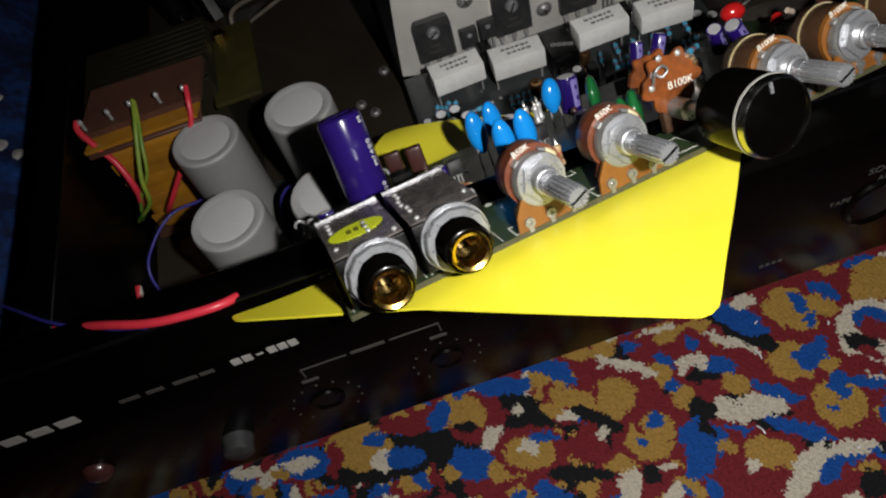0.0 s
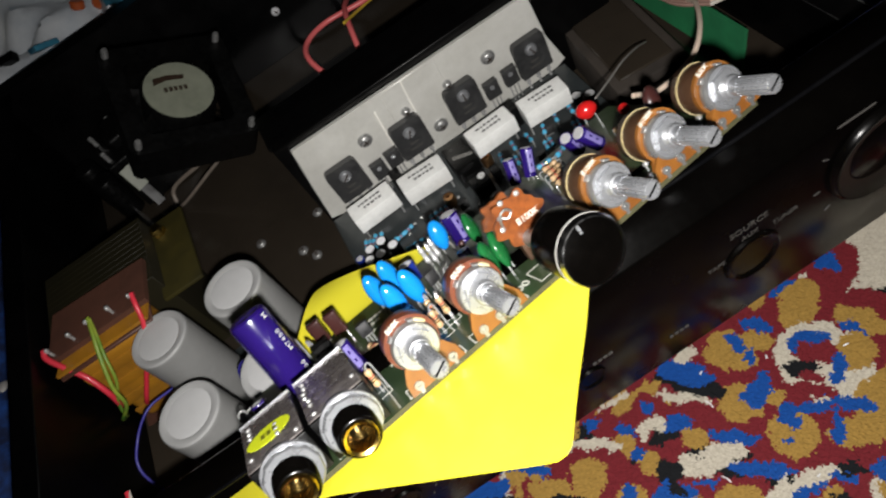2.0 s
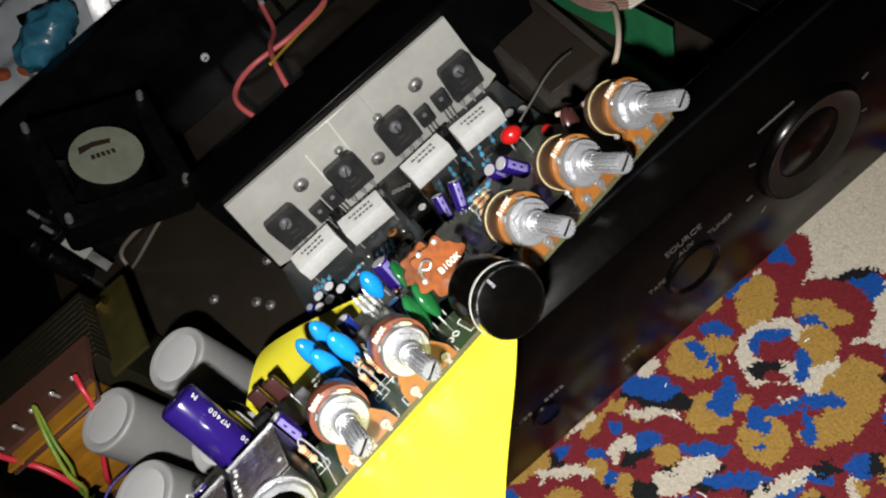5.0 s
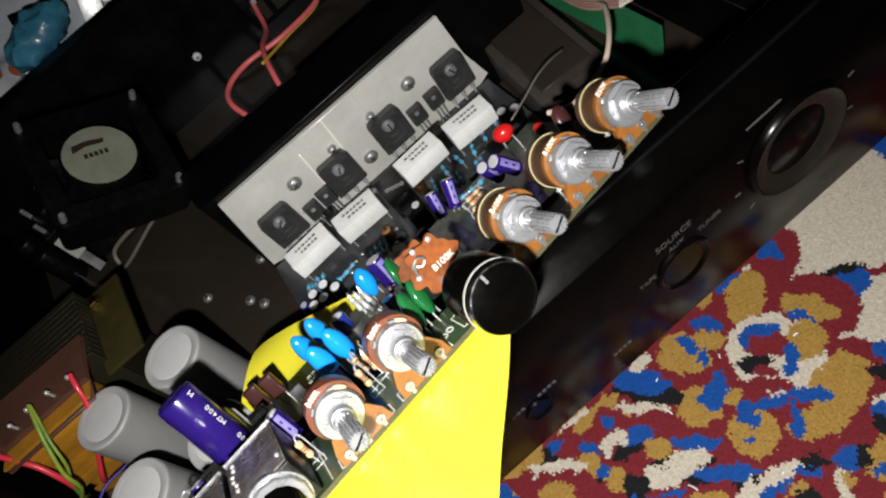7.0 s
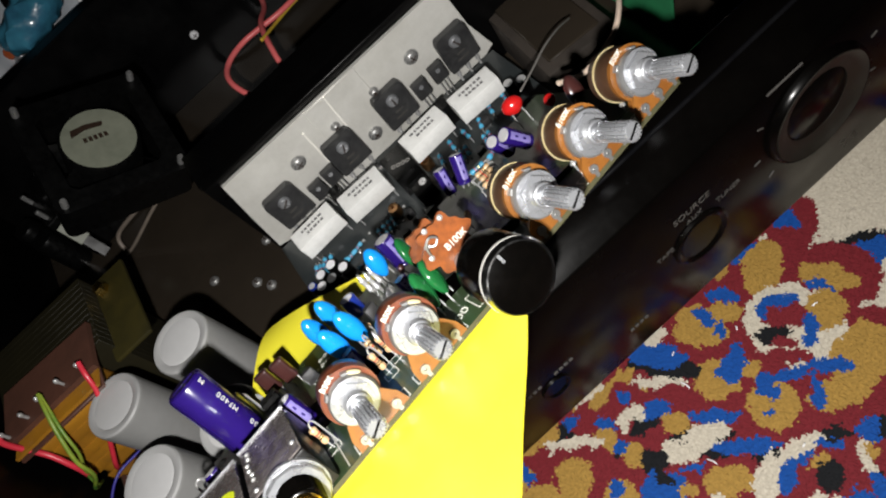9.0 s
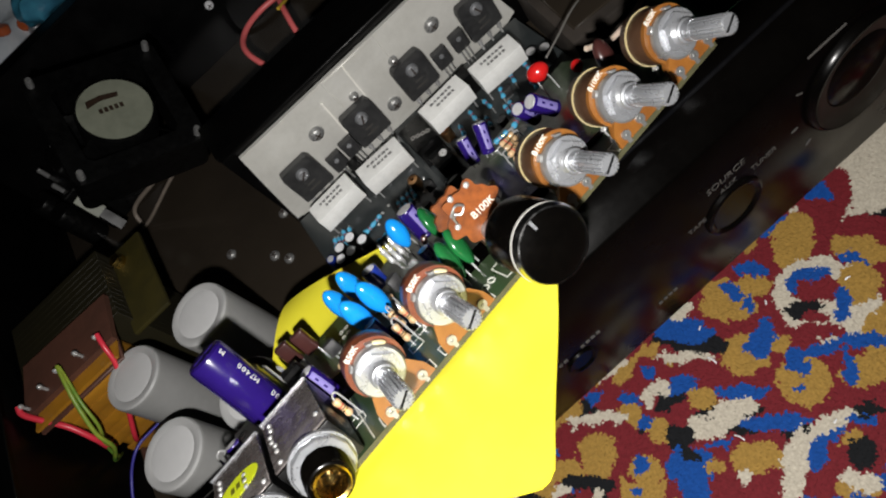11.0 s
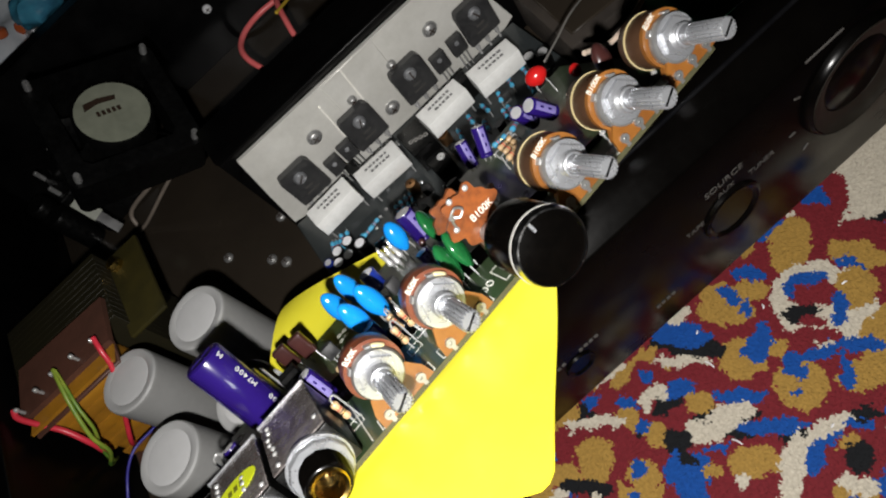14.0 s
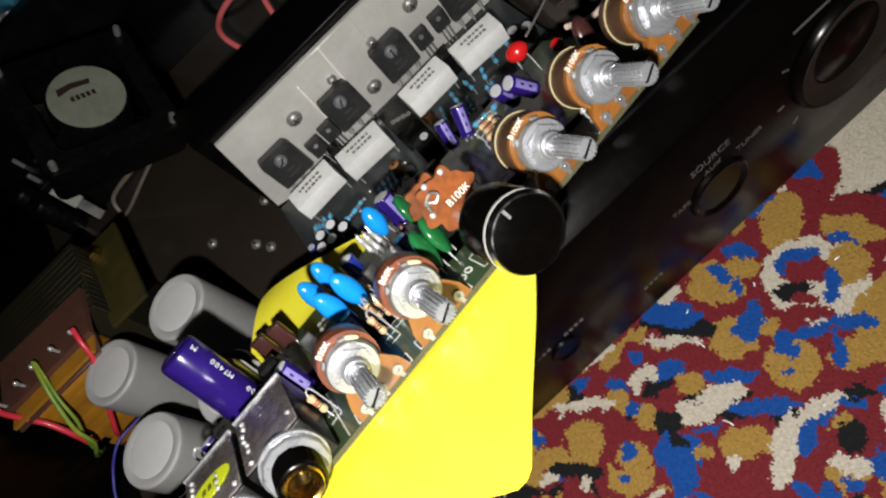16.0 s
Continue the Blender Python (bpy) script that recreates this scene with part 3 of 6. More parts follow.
blob("blue", 118.0, -0.7, 6.1, 2.6, 0)
blob("gold", 117.8, -9.7, 12.9, 7.6, 30)
blob("red", 134.8, -33.3, 15.3, 12.6, 97)
blob("gold", 130.3, -30.7, 10.8, 5.7, 118)
blob("blue", 125.7, -31.5, 5.7, 2.0, 104)
blob("cream", 106.8, -35.6, 19.3, 16.6, 100)
blob("gold", 119.4, -39.4, 8.5, 7.2, 34)
blob("red", 107.5, -30.4, 9.2, 5.5, 136)
blob("blue", 110.6, -24.5, 6.7, 2.8, 140)
blob("blue", 103.0, -23.0, 3.6, 2.3, 43)
blob("black", 98.6, -32.8, 7.2, 3.6, 154)
blob("red", 99.1, -38.4, 5.2, 2.4, 137)
blob("blue", 108.6, -41.8, 6.6, 3.2, 41)
blob("cream", 93.2, -39.4, 7.8, 2.2, 108)
blob("gold", 94.7, -42.5, 3.0, 1.4, 137)
blob("red", 125.9, -56.1, 8.4, 7.7, 1)
blob("red", 141.1, -70.9, 11.7, 11.0, 39)
blob("blue", 137.7, -67.6, 11.2, 5.6, 117)
blob("black", 130.6, -71.0, 9.3, 4.6, 125)
blob("cream", 125.1, -78.9, 12.0, 3.6, 143)
blob("black", 115.9, -80.6, 7.2, 5.4, 150)
blob("blue", 116.8, -76.3, 4.9, 3.0, 142)
blob("cream", 122.0, -86.2, 6.4, 2.9, 36)
blob("gold", 113.5, -60.2, 14.4, 9.8, 22)
blob("gold", 97.3, -65.1, 10.6, 6.4, 151)
blob("red", 97.3, -75.4, 12.0, 3.7, 154)
blob("blue", 102.7, -54.9, 8.9, 2.8, 133)
blob("blue", 92.5, -59.2, 7.5, 1.9, 51)
blob("blue", 89.5, -47.3, 12.1, 2.0, 152)
blob("red", 92.3, -40.2, 13.0, 3.3, 137)
blob("gold", 77.9, -52.5, 9.8, 8.8, 158)
blob("blue", 80.7, -46.9, 4.3, 3.4, 88)
blob("blue", 82.8, -42.6, 2.8, 2.6, 28)
blob("blue", 74.7, -53.9, 2.0, 1.9, 19)
blob("gold", 70.3, -30.9, 8.7, 8.5, 0)
blob("blue", 80.0, -31.1, 8.7, 4.0, 34)
blob("blue", 73.6, -30.8, 3.2, 2.4, 139)
blob("gold", 82.1, -37.1, 4.0, 3.3, 143)
blob("red", 87.9, -7.7, 18.4, 13.0, 166)
blob("gold", 80.4, -12.1, 11.4, 7.2, 135)
blob("gold", 91.7, -12.4, 8.5, 4.2, 135)
blob("gold", 82.8, -2.7, 5.4, 2.6, 169)
blob("blue", 85.8, -8.7, 5.0, 3.0, 90)
blob("blue", 98.1, -7.6, 6.7, 3.5, 124)
blob("blue", 86.2, -17.1, 3.6, 2.3, 45)
blob("gold", 101.7, 1.1, 7.6, 2.7, 179)
blob("red", 94.2, 0.3, 7.6, 2.6, 179)
blob("black", 59.1, -12.0, 15.1, 5.0, 128)
blob("blue", 60.6, -7.2, 12.8, 5.6, 125)
blob("cream", 66.4, -0.6, 5.1, 4.1, 15)
blob("cream", 52.6, -15.6, 12.5, 2.2, 137)
blob("gold", 42.4, -4.0, 8.4, 3.1, 176)
blob("red", 40.1, -9.6, 6.4, 5.4, 133)
blob("red", 51.7, -22.0, 8.0, 4.8, 148)
blob("blue", 38.9, -11.0, 3.2, 2.4, 135)
blob("blue", 46.2, -22.8, 5.7, 3.1, 148)
blob("cream", 36.4, -18.7, 4.8, 3.8, 156)
blob("black", 37.6, -25.2, 5.2, 2.3, 138)
blob("gold", 29.7, -4.5, 5.4, 3.1, 175)
blob("gold", 46.2, -32.2, 5.1, 4.1, 141)
blob("blue", 58.9, -41.0, 10.2, 2.7, 138)
blob("black", 50.8, -42.9, 13.4, 3.1, 144)
blob("cream", 52.0, -43.4, 9.8, 3.5, 151)
blob("blue", 94.3, -80.5, 5.1, 4.4, 167)
blob("black", 98.8, -82.8, 5.0, 2.6, 37)
blob("gold", 108.3, -87.9, 8.8, 5.1, 155)


def pile_colours(px, py):
    """The colour of the pile at many places."""
    wob = np.array([(noise.noise((x * 190, y * 190, 0.0)) + 0.6 * noise.noise((x * 620, y * 620, 3.0)) + 0.35 * noise.noise((x * 1500, y * 1500, 2.0)), noise.noise((x * 190, y * 190, 9.0)) + 0.6 * noise.noise((x * 620, y * 620, 6.0)) + 0.35 * noise.noise((x * 1500, y * 1500, 8.0))) for x, y in zip(px, py)])
    fine = np.random.RandomState(3).normal(0, 1, (len(px), 2))
    qx, qy = px + 0.0019 * wob[:, 0] + 0.0002 * fine[:, 0], py + 0.0019 * wob[:, 1] + 0.0002 * fine[:, 1]
    col = np.tile(np.array(PILE["red"]), (len(px), 1))
    for x, y, a, b, c, s, name in BLOBS:
        dx, dy = qx - x, qy - y
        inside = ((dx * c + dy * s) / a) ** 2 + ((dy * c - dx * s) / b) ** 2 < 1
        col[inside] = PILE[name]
    return col


def coloured(name, verts, faces, cols, parent):
    me = bpy.data.meshes.new(name)
    me.from_pydata(verts, [], faces)
    at = me.color_attributes.new("pile", "FLOAT_COLOR", "POINT")
    at.data.foreach_set("color", np.concatenate([cols, np.ones((len(cols), 1))], 1).astype(np.float32).ravel())
    me.materials.append(M["pile"])
    ob = new(name, me)
    ob.parent = parent
    return ob


def pile_material():
    m = bpy.data.materials.new("pile")
    m.use_nodes = True
    n, l = m.node_tree.nodes, m.node_tree.links
    b = n["Principled BSDF"]
    b.inputs["Roughness"].default_value = 0.8
    b.inputs["Specular IOR Level"].default_value = 0.15
    a = n.new("ShaderNodeAttribute")
    a.attribute_name = "pile"
    tc = n.new("ShaderNodeTexCoord")
    t = n.new("ShaderNodeTexNoise")
    t.inputs["Scale"].default_value = 700
    t.inputs["Detail"].default_value = 3
    l.new(tc.outputs["Object"], t.inputs["Vector"])
    r = n.new("ShaderNodeMapRange")
    r.inputs["From Min"].default_value, r.inputs["From Max"].default_value = 0.3, 0.7
    r.inputs["To Min"].default_value, r.inputs["To Max"].default_value = 0.9, 1.1
    l.new(t.outputs["Fac"], r.inputs["Value"])
    h = n.new("ShaderNodeHueSaturation")
    l.new(a.outputs["Color"], h.inputs["Color"])
    l.new(r.outputs[0], h.inputs["Value"])
    l.new(h.outputs[0], b.inputs["Base Color"])
    return m


M["pile"] = pile_material()


def build_rug():
    rug = thing("rug", pose(0, 0, 0), "short-pile rug with red, gold, blue and cream flower pattern", "rug")
    # backing
    xs, ys = np.arange(-0.9, 0.901, 0.006), np.arange(-0.7, 0.901, 0.006)
    gx, gy = np.meshgrid(xs, ys)
    px, py = gx.ravel(), gy.ravel()
    w = len(xs)
    faces = [(j * w + i, j * w + i + 1, (j + 1) * w + i + 1, (j + 1) * w + i) for j in range(len(ys) - 1) for i in range(w - 1)]
    coloured("backing", np.stack([px, py, np.full(len(px), -0.0022)], 1).tolist(), faces, pile_colours(px, py), rug)
    bm = bm_new()
    box(bm, -0.9, 0.9, -0.7, 0.9, -0.0125, -0.0024, 0.001, 1)
    part("base_cloth", bm, "cloth_white", rug)
    # the dense foot of the pile
    xs, ys = np.arange(-0.19, 0.270, 0.0011), np.arange(-0.118, 0.014, 0.0011)
    gx, gy = np.meshgrid(xs, ys)
    px, py = gx.ravel(), gy.ravel()
    w = len(xs)
    faces = [(j * w + i, j * w + i + 1, (j + 1) * w + i + 1, (j + 1) * w + i) for j in range(len(ys) - 1) for i in range(w - 1)]
    foot = coloured("pile_foot", np.stack([px, py, np.full(len(px), -0.0005)], 1).tolist(), faces, pile_colours(px, py), rug)
    tagged(foot, kind="stuff")
    # tufts
    rng = np.random.RandomState(5)
    step = 0.00062
    xs, ys = np.arange(-0.19, 0.270, step), np.arange(-0.118, 0.014, step)
    gx, gy = np.meshgrid(xs, ys)
    px = gx.ravel() + rng.uniform(-0.45, 0.45, gx.size) * step
    py = gy.ravel() + rng.uniform(-0.45, 0.45, gx.size) * step
    cols = pile_colours(px, py) * rng.uniform(0.88, 1.10, (len(px), 1))
    k = len(px)
    lean = rng.normal(0, 0.00022, (k, 2)) + np.array([0.0002, -0.0002])
    top = rng.uniform(-0.00012, 0.00012, k)
    r0, r1 = 0.00054, 0.00056
    verts = np.zeros((k, 8, 3))
    turn = rng.uniform(0, 1.57, k)
    for q in range(4):
        a = turn + q * math.pi / 2
        verts[:, q, 0], verts[:, q, 1], verts[:, q, 2] = px + r0 * np.cos(a), py + r0 * np.sin(a), -0.0023
        verts[:, q + 4, 0], verts[:, q + 4, 1] = px + lean[:, 0] + r1 * np.cos(a), py + lean[:, 1] + r1 * np.sin(a)
        verts[:, q + 4, 2] = top + rng.uniform(-0.00006, 0.00006, k)
    pat = np.array([(0, 1, 5, 4), (1, 2, 6, 5), (2, 3, 7, 6), (3, 0, 4, 7), (4, 5, 6, 7)])
    faces = (np.arange(k)[:, None, None] * 8 + pat[None]).reshape(-1, 4)
    ob = coloured("pile", verts.reshape(-1, 3).tolist(), faces.tolist(), np.repeat(cols, 8, 0), rug)
    tagged(ob, kind="stuff")
    # a few pale fibres and crumbs caught in the pile
    for i, (x, y, l, a) in enumerate(((0.060, -0.025, 0.0042, 100), (0.046, -0.053, 0.0040, 110), (0.091, -0.022, 0.0018, 60), (0.066, -0.012, 0.0018, 30), (0.118, -0.036, 0.0022, 170), (0.074, -0.070, 0.0015, 20))):
        bm = bm_new()
        d = Vector((math.cos(radians(a)), math.sin(radians(a)), 0)) * l / 2
        tube(bm, [Vector((x, y, 0.0012)) - d, Vector((x + 0.0003, y, 0.0016)), Vector((x, y, 0.0011)) + d], 0.00028, 5, 4)
        tagged(finish(bm, "fibre", "white_plastic"), "tiny white thread lying on the rug pile", "thread", "threads on the rug")


build_rug()


# ---- printing on the front panel ----
def panel_print():
    def words(text, x, z, size, turn=0, mat="panel_ink"):
        text_mesh("lettering", text, size, pose(x, FACE_Y - 0.0008, z, 90, 0, 0) @ pose(0, 0, 0, 0, 0, turn), mat, front_panel)

    def bar(x0, x1, z, h, mat="panel_ink"):
        bm = bm_new()
        box(bm, x0, x1, FACE_Y - 0.0009, FACE_Y - 0.0005, z - h / 2, z + h / 2)
        part("printed_bar", bm, mat, front_panel)

    words("SOURCE", 0.0925, 0.0935, 0.0040, 0, "dim_ink")
    words("AUX", 0.0925, 0.0885, 0.0032, 0, "dim_ink")
    words("TAPE", 0.0785, 0.0820, 0.0032, 0, "dim_ink")
    words("TUNER", 0.1065, 0.0860, 0.0032, 0, "dim_ink")
    # brand and model as plain bars
    for k in range(4):
        bar(-0.1925 + k * 0.0085, -0.1862 + k * 0.0085, 0.1075, 0.0036)
    for k, l in enumerate((0.007, 0.006, 0.0085, 0.005)):
        bar(-0.147 + k * 0.0082, -0.147 + k * 0.0082 + l * 0.85, 0.1085, 0.0015, "dim_ink")
    for k in range(2):
        bar(-0.1125 + k * 0.0034, -0.1098 + k * 0.0034, 0.1088, 0.0030)
    for k in range(3):
        bar(-0.1015 + k * 0.0032, -0.0990 + k * 0.0032, 0.1088, 0.0030)
    bar(-0.1050, -0.1030, 0.1088, 0.0006)
    bar(DIAL_X - 0.018, DIAL_X - 0.004, DIAL_Z + 0.0245, 0.0006, "dim_ink")
    # bracket line over the two tone controls
    bar(-0.0980, -0.0830, 0.0925, 0.0004, "dim_ink")
    bar(-0.0690, -0.0530, 0.0925, 0.0004, "dim_ink")
    bar(-0.0980, -0.0976, 0.0900, 0.0050, "dim_ink")
    bar(-0.0534, -0.0530, 0.0900, 0.0050, "dim_ink")
    bar(-0.0815, -0.0705, 0.0925, 0.0013, "dim_ink")
    bar(-0.1000, -0.0945, 0.0850, 0.0013, "dim_ink")
    bar(-0.0575, -0.0520, 0.0850, 0.0013, "dim_ink")
    for cx in (-0.0970, -0.0550):
        for k in range(11):
            a = radians(-45 + 27 * k)
            bar(cx + 0.0115 * math.cos(a) - 0.0003, cx + 0.0115 * math.cos(a) + 0.0003, 0.0690 + 0.0115 * math.sin(a), 0.0006, "dim_ink")
        bm = bm_new()
        lathe(bm, [(0, 0.0004), (0.0042, 0.0004), (0.0048, 0.0010), (0.0056, 0.0010), (0.006, 0.0), (0, 0)], 28, pose(cx, FACE_Y - 0.0005, 0.0690, 90))
        part("spindle_hole", bm, "knob_black", front_panel)
    for x, z in ((0.0165, 0.074), (0.0305, 0.074), (0.060, 0.058)):
        for k in range(4):
            bar(x + k * 0.0022 - 0.0045, x + k * 0.0022 - 0.003, z, 0.0013, "dim_ink")
    bm = bm_new()
    lathe(bm, [(0, 0.0004), (0.0042, 0.0004), (0.0048, 0.0010), (0.0056, 0.0010), (0.006, 0.0), (0, 0)], 28, pose(0.0235, FACE_Y - 0.0005, 0.066, 90))
    part("spindle_hole", bm, "knob_black", front_panel)
    bm = bm_new()
    lathe(bm, [(0, 0.0065), (0.0042, 0.0065), (0.0050, 0.006), (0.0054, 0.0), (0, 0)], 28, pose(-0.1310, FACE_Y - 0.0004, 0.0640, 90))
    part("push_button", bm, "epoxy", front_panel, "small dull grey push button")
    bm = bm_new()
    lathe(bm, [(0, 0.0035), (0.003, 0.0032), (0.0048, 0.0015), (0.0050, 0.0), (0, 0)], 24, pose(-0.1750, FACE_Y - 0.0004, 0.0740, 90))
    part("power_button", bm, "brown_film", front_panel, "small dark red power button")
    # worn shiny mark along the big ring, marks round it
    for a in (-20, 18, 150, 185, 215):
        bm = bm_new()
        c, s = math.cos(radians(a)), math.sin(radians(a))
        box(bm, -0.0003, 0.0003, -0.0002, 0.0002, -0.0012, 0.0012, m=pose(DIAL_X + 0.0255 * c, FACE_Y - 0.0007, DIAL_Z + 0.0255 * s, 0, 90 - a, 0))
        part("dial_mark", bm, "dim_ink", front_panel)


panel_print()


# ---- the control board with its row of potentiometers ----
cb = thing("control_board", BOARD, "green circuit board with potentiometers and jacks leaning on the panel", "circuit board")


def silk(u0, u1, v0, v1, t=0.00035, name="silkscreen_frame"):
    bm = bm_new()
    z0, z1 = TOP + 0.00002, TOP + 0.00008
    box(bm, u0, u1, v0, v0 + t, z0, z1)
    box(bm, u0, u1, v1 - t, v1, z0, z1)
    box(bm, u0, u0 + t, v0 + t, v1 - t, z0, z1)
    box(bm, u1 - t, u1, v0 + t, v1 - t, z0, z1)
    part(name, bm, "silk", cb)


def build_board():
    bm = bm_new()
    box(bm, U0, U1, V0, V1, TOP - 0.0016, TOP, 0.00015, 1)
    b = part("board", bm, "pcb", cb, "dark green fibreglass board")
    bm = bm_new()
    box(bm, U0 + 0.0002, U1 - 0.0002, V0 - 0.00012, V0 + 0.0001, TOP - 0.00155, TOP - 0.00005)
    part("cut_edge", bm, "pcb_edge", cb, "raw yellowish cut edge of the board")
    # solder joints on the underside
    rng = random.Random(4)
    bm = bm_new()
    for _ in range(60):
        drop(bm, 0.0008, 0.0008, 0.0012, pose(rng.uniform(U0 + 0.004, U1 - 0.004), rng.uniform(V0 + 0.006, V1 - 0.004), TOP - 0.0017), 6, 4)
    tagged(part("solder_joints", bm, "solder", cb), kind="stuff")


build_board()


def pot(u, mark, twin=False, dark=False, height=0.0086):
    p = new("potentiometer")
    p.parent = cb
    p.matrix_basis = pose(u, 0.0300, height, 90, 0, 0)  # local z runs along the shaft, towards the front
    bm = bm_new()
    # brass-steel cover with a stepped bushing
    lathe(bm, [(0, -0.0015), (0.0068, -0.0015), (0.0072, -0.0010), (0.0072, 0.0010), (0.0066, 0.0019), (0.0054, 0.0021), (0.0050, 0.0024), (0, 0.0024)], 36, pose(0, -0.0007, 0))
    part("cover", bm, "dull_steel", p, "bright pressed steel cover")
    bm = bm_new()
    lathe(bm, [(0.0, 0.0024), (0.0034, 0.0024), (0.0034, 0.0030), (0.0036, 0.0033), (0.0033, 0.0036), (0.0036, 0.0040), (0.0033, 0.0043), (0.0036, 0.0047), (0.0033, 0.0050), (0.0036, 0.0054), (0.0033, 0.0057), (0.0036, 0.0061), (0.0034, 0.0066),
               (0.0031, 0.0068), (0.0, 0.0068)], 28)
    part("bushing", bm, "steel", p, "threaded bushing")
    bm = bm_new()
    slab(bm, [(0.0058 * math.cos(radians(60 * i + 12)), 0.0058 * math.sin(radians(60 * i + 12))) for i in range(6)], 0.0021, 0.0040)
    ring_flat(bm, 0.0040, 0.0066, 0.00205, 0.0026, 28)
    part("nut", bm, "steel", p)
    # knurled split shaft
    bm = bm_new()
    n, r0, r1, z0, z1 = 16, 0.00288, 0.00238, 0.0098, 0.0226
    prof = []
    for i in range(n):
        for r, f in ((r0, 0.0), (r0, 0.5), (r1, 0.6), (r1, 0.9)):
            a = 2 * math.pi * (i + f) / n
            prof.append((r * math.cos(a), r * math.sin(a)))
    k = len(prof)
    rows = [[bm.verts.new((x * s, y * s, z)) for x, y in prof] for z, s in ((z0, 1.0), (z1 - 0.0005, 1.0), (z1, 0.86))]
    for a, b in zip(rows, rows[1:]):
        for i in range(k):
            bm.faces.new((a[i], a[(i + 1) % k], b[(i + 1) % k], b[i]))
    bm.faces.new(rows[0][::-1])
    bm.faces.new(rows[-1])
    lathe(bm, [(0.0, 0.0066), (0.0029, 0.0066), (0.0029, 0.0096), (0.0, 0.0098)], 24)
    sh = part("shaft", bm, "steel", p, "knurled aluminium shaft with a slotted end")
    bm = bm_new()
    box(bm, -0.00235, 0.00235, -0.00032, 0.00032, z1 - 0.0006, z1 + 0.00006, m=pose(0, 0, 0, 0, 0, 25))
    part("slot", bm, "black_plastic", p, "dark slot across the end of the shaft")
    # phenolic wafer with its three lugs
    mat = "wafer_dark" if dark else "wafer"
    bm = bm_new()
    out = [(0.0083 * math.cos(radians(a)), 0.0083 * math.sin(radians(a))) for a in range(-38, 219, 8)]
    out += [(-0.0080, -0.0083), (0.0080, -0.0083)]
    slab(bm, out, -0.0030, -0.0015)
    part("wafer", bm, mat, p, "brown phenolic wafer")
    bm = bm_new()
    foot = TOP - height
    slab(bm, [(-0.0096, foot), (-0.0090, foot + 0.0042), (-0.0066, -0.0036), (0.0066, -0.0036), (0.0090, foot + 0.0042), (0.0096, foot)], 0.0006, 0.0016)
    part("lug_tab", bm, "wafer", p, "orange phenolic tab with the solder lugs")
    for x in (-0.0062, 0.0, 0.0062):
        bm = bm_new()
        ring_flat(bm, 0.0005, 0.0014, 0.0016, 0.0023, 14, pose(x, foot + 0.0021, 0))
        drop(bm, 0.0006, 0.0006, 0.0005, pose(x, foot + 0.0021, 0.0018), 8, 6)
        box(bm, x - 0.0006, x + 0.0006, foot - 0.0006, foot + 0.0010, 0.0016, 0.0020)
        part("lug", bm, "dull_steel", p)
    text_mesh("value", mark, 0.0023, pose(-0.0018, 0.0075, -0.00142, 0, 0, 12), "silk", p)
    # cover claws
    for a in (62, 130, 205, 335):
        bm = bm_new()
        box(bm, -0.0011, 0.0011, -0.0004, 0.0004, -0.0034, 0.0004, 0.0002, 1, pose(0.0070 * math.cos(radians(a)), 0.0070 * math.sin(radians(a)), 0, 0, 0, a - 90))
        part("claw", bm, "dull_steel", p)
    depth = 0.0110 if twin else 0.0060
    bm = bm_new()
    lathe(bm, [(0, -0.0030), (0.0080, -0.0030), (0.0082, -0.0036), (0.0082, -0.0030 - depth + 0.0006), (0.0077, -0.0030 - depth), (0, -0.0030 - depth)], 36)
    part("rear_can", bm, "pot_can" if twin else "wafer_dark", p, "dark brown rear housing")
    if twin:
        bm = bm_new()
        ring_flat(bm, 0.0070, 0.00845, -0.0106, -0.0100, 36)
        part("rear_wafer", bm, "grease", p, "pale rim of the second wafer")
        for x in (-0.005, 0.0, 0.005):
            bm = bm_new()
            tube(bm, [(x, -0.0070, -0.0102), (x, -0.0092, -0.0102), (x, -0.0110, -0.0102)], 0.0004, 5)
            drop(bm, 0.0011, 0.0007, 0.0011, pose(x, -0.0078, -0.0098), 8, 6)
            part("rear_lug", bm, "solder", p)
    else:
        bm = bm_new()
        drop(bm, 0.0022, 0.0008, 0.0009, pose(0.0052, 0.0046, -0.0002, 0, 0, -48), 12, 8)
        part("grease_smear", bm, "grease", p, "yellowish grease squeezed out of the cover")
    silk(u - 0.0105, u + 0.0105, 0.0290, 0.0350)
    return p


POTS = ((-0.0262, "B50K", False, True, 0.0100), (-0.0020, "B50K", False, True, 0.0100), (0.0480, "B100K", True, False), (0.0715, "B100K", True, False), (0.0955, "B50K", True, False))
for a in POTS:
    pot(*a)


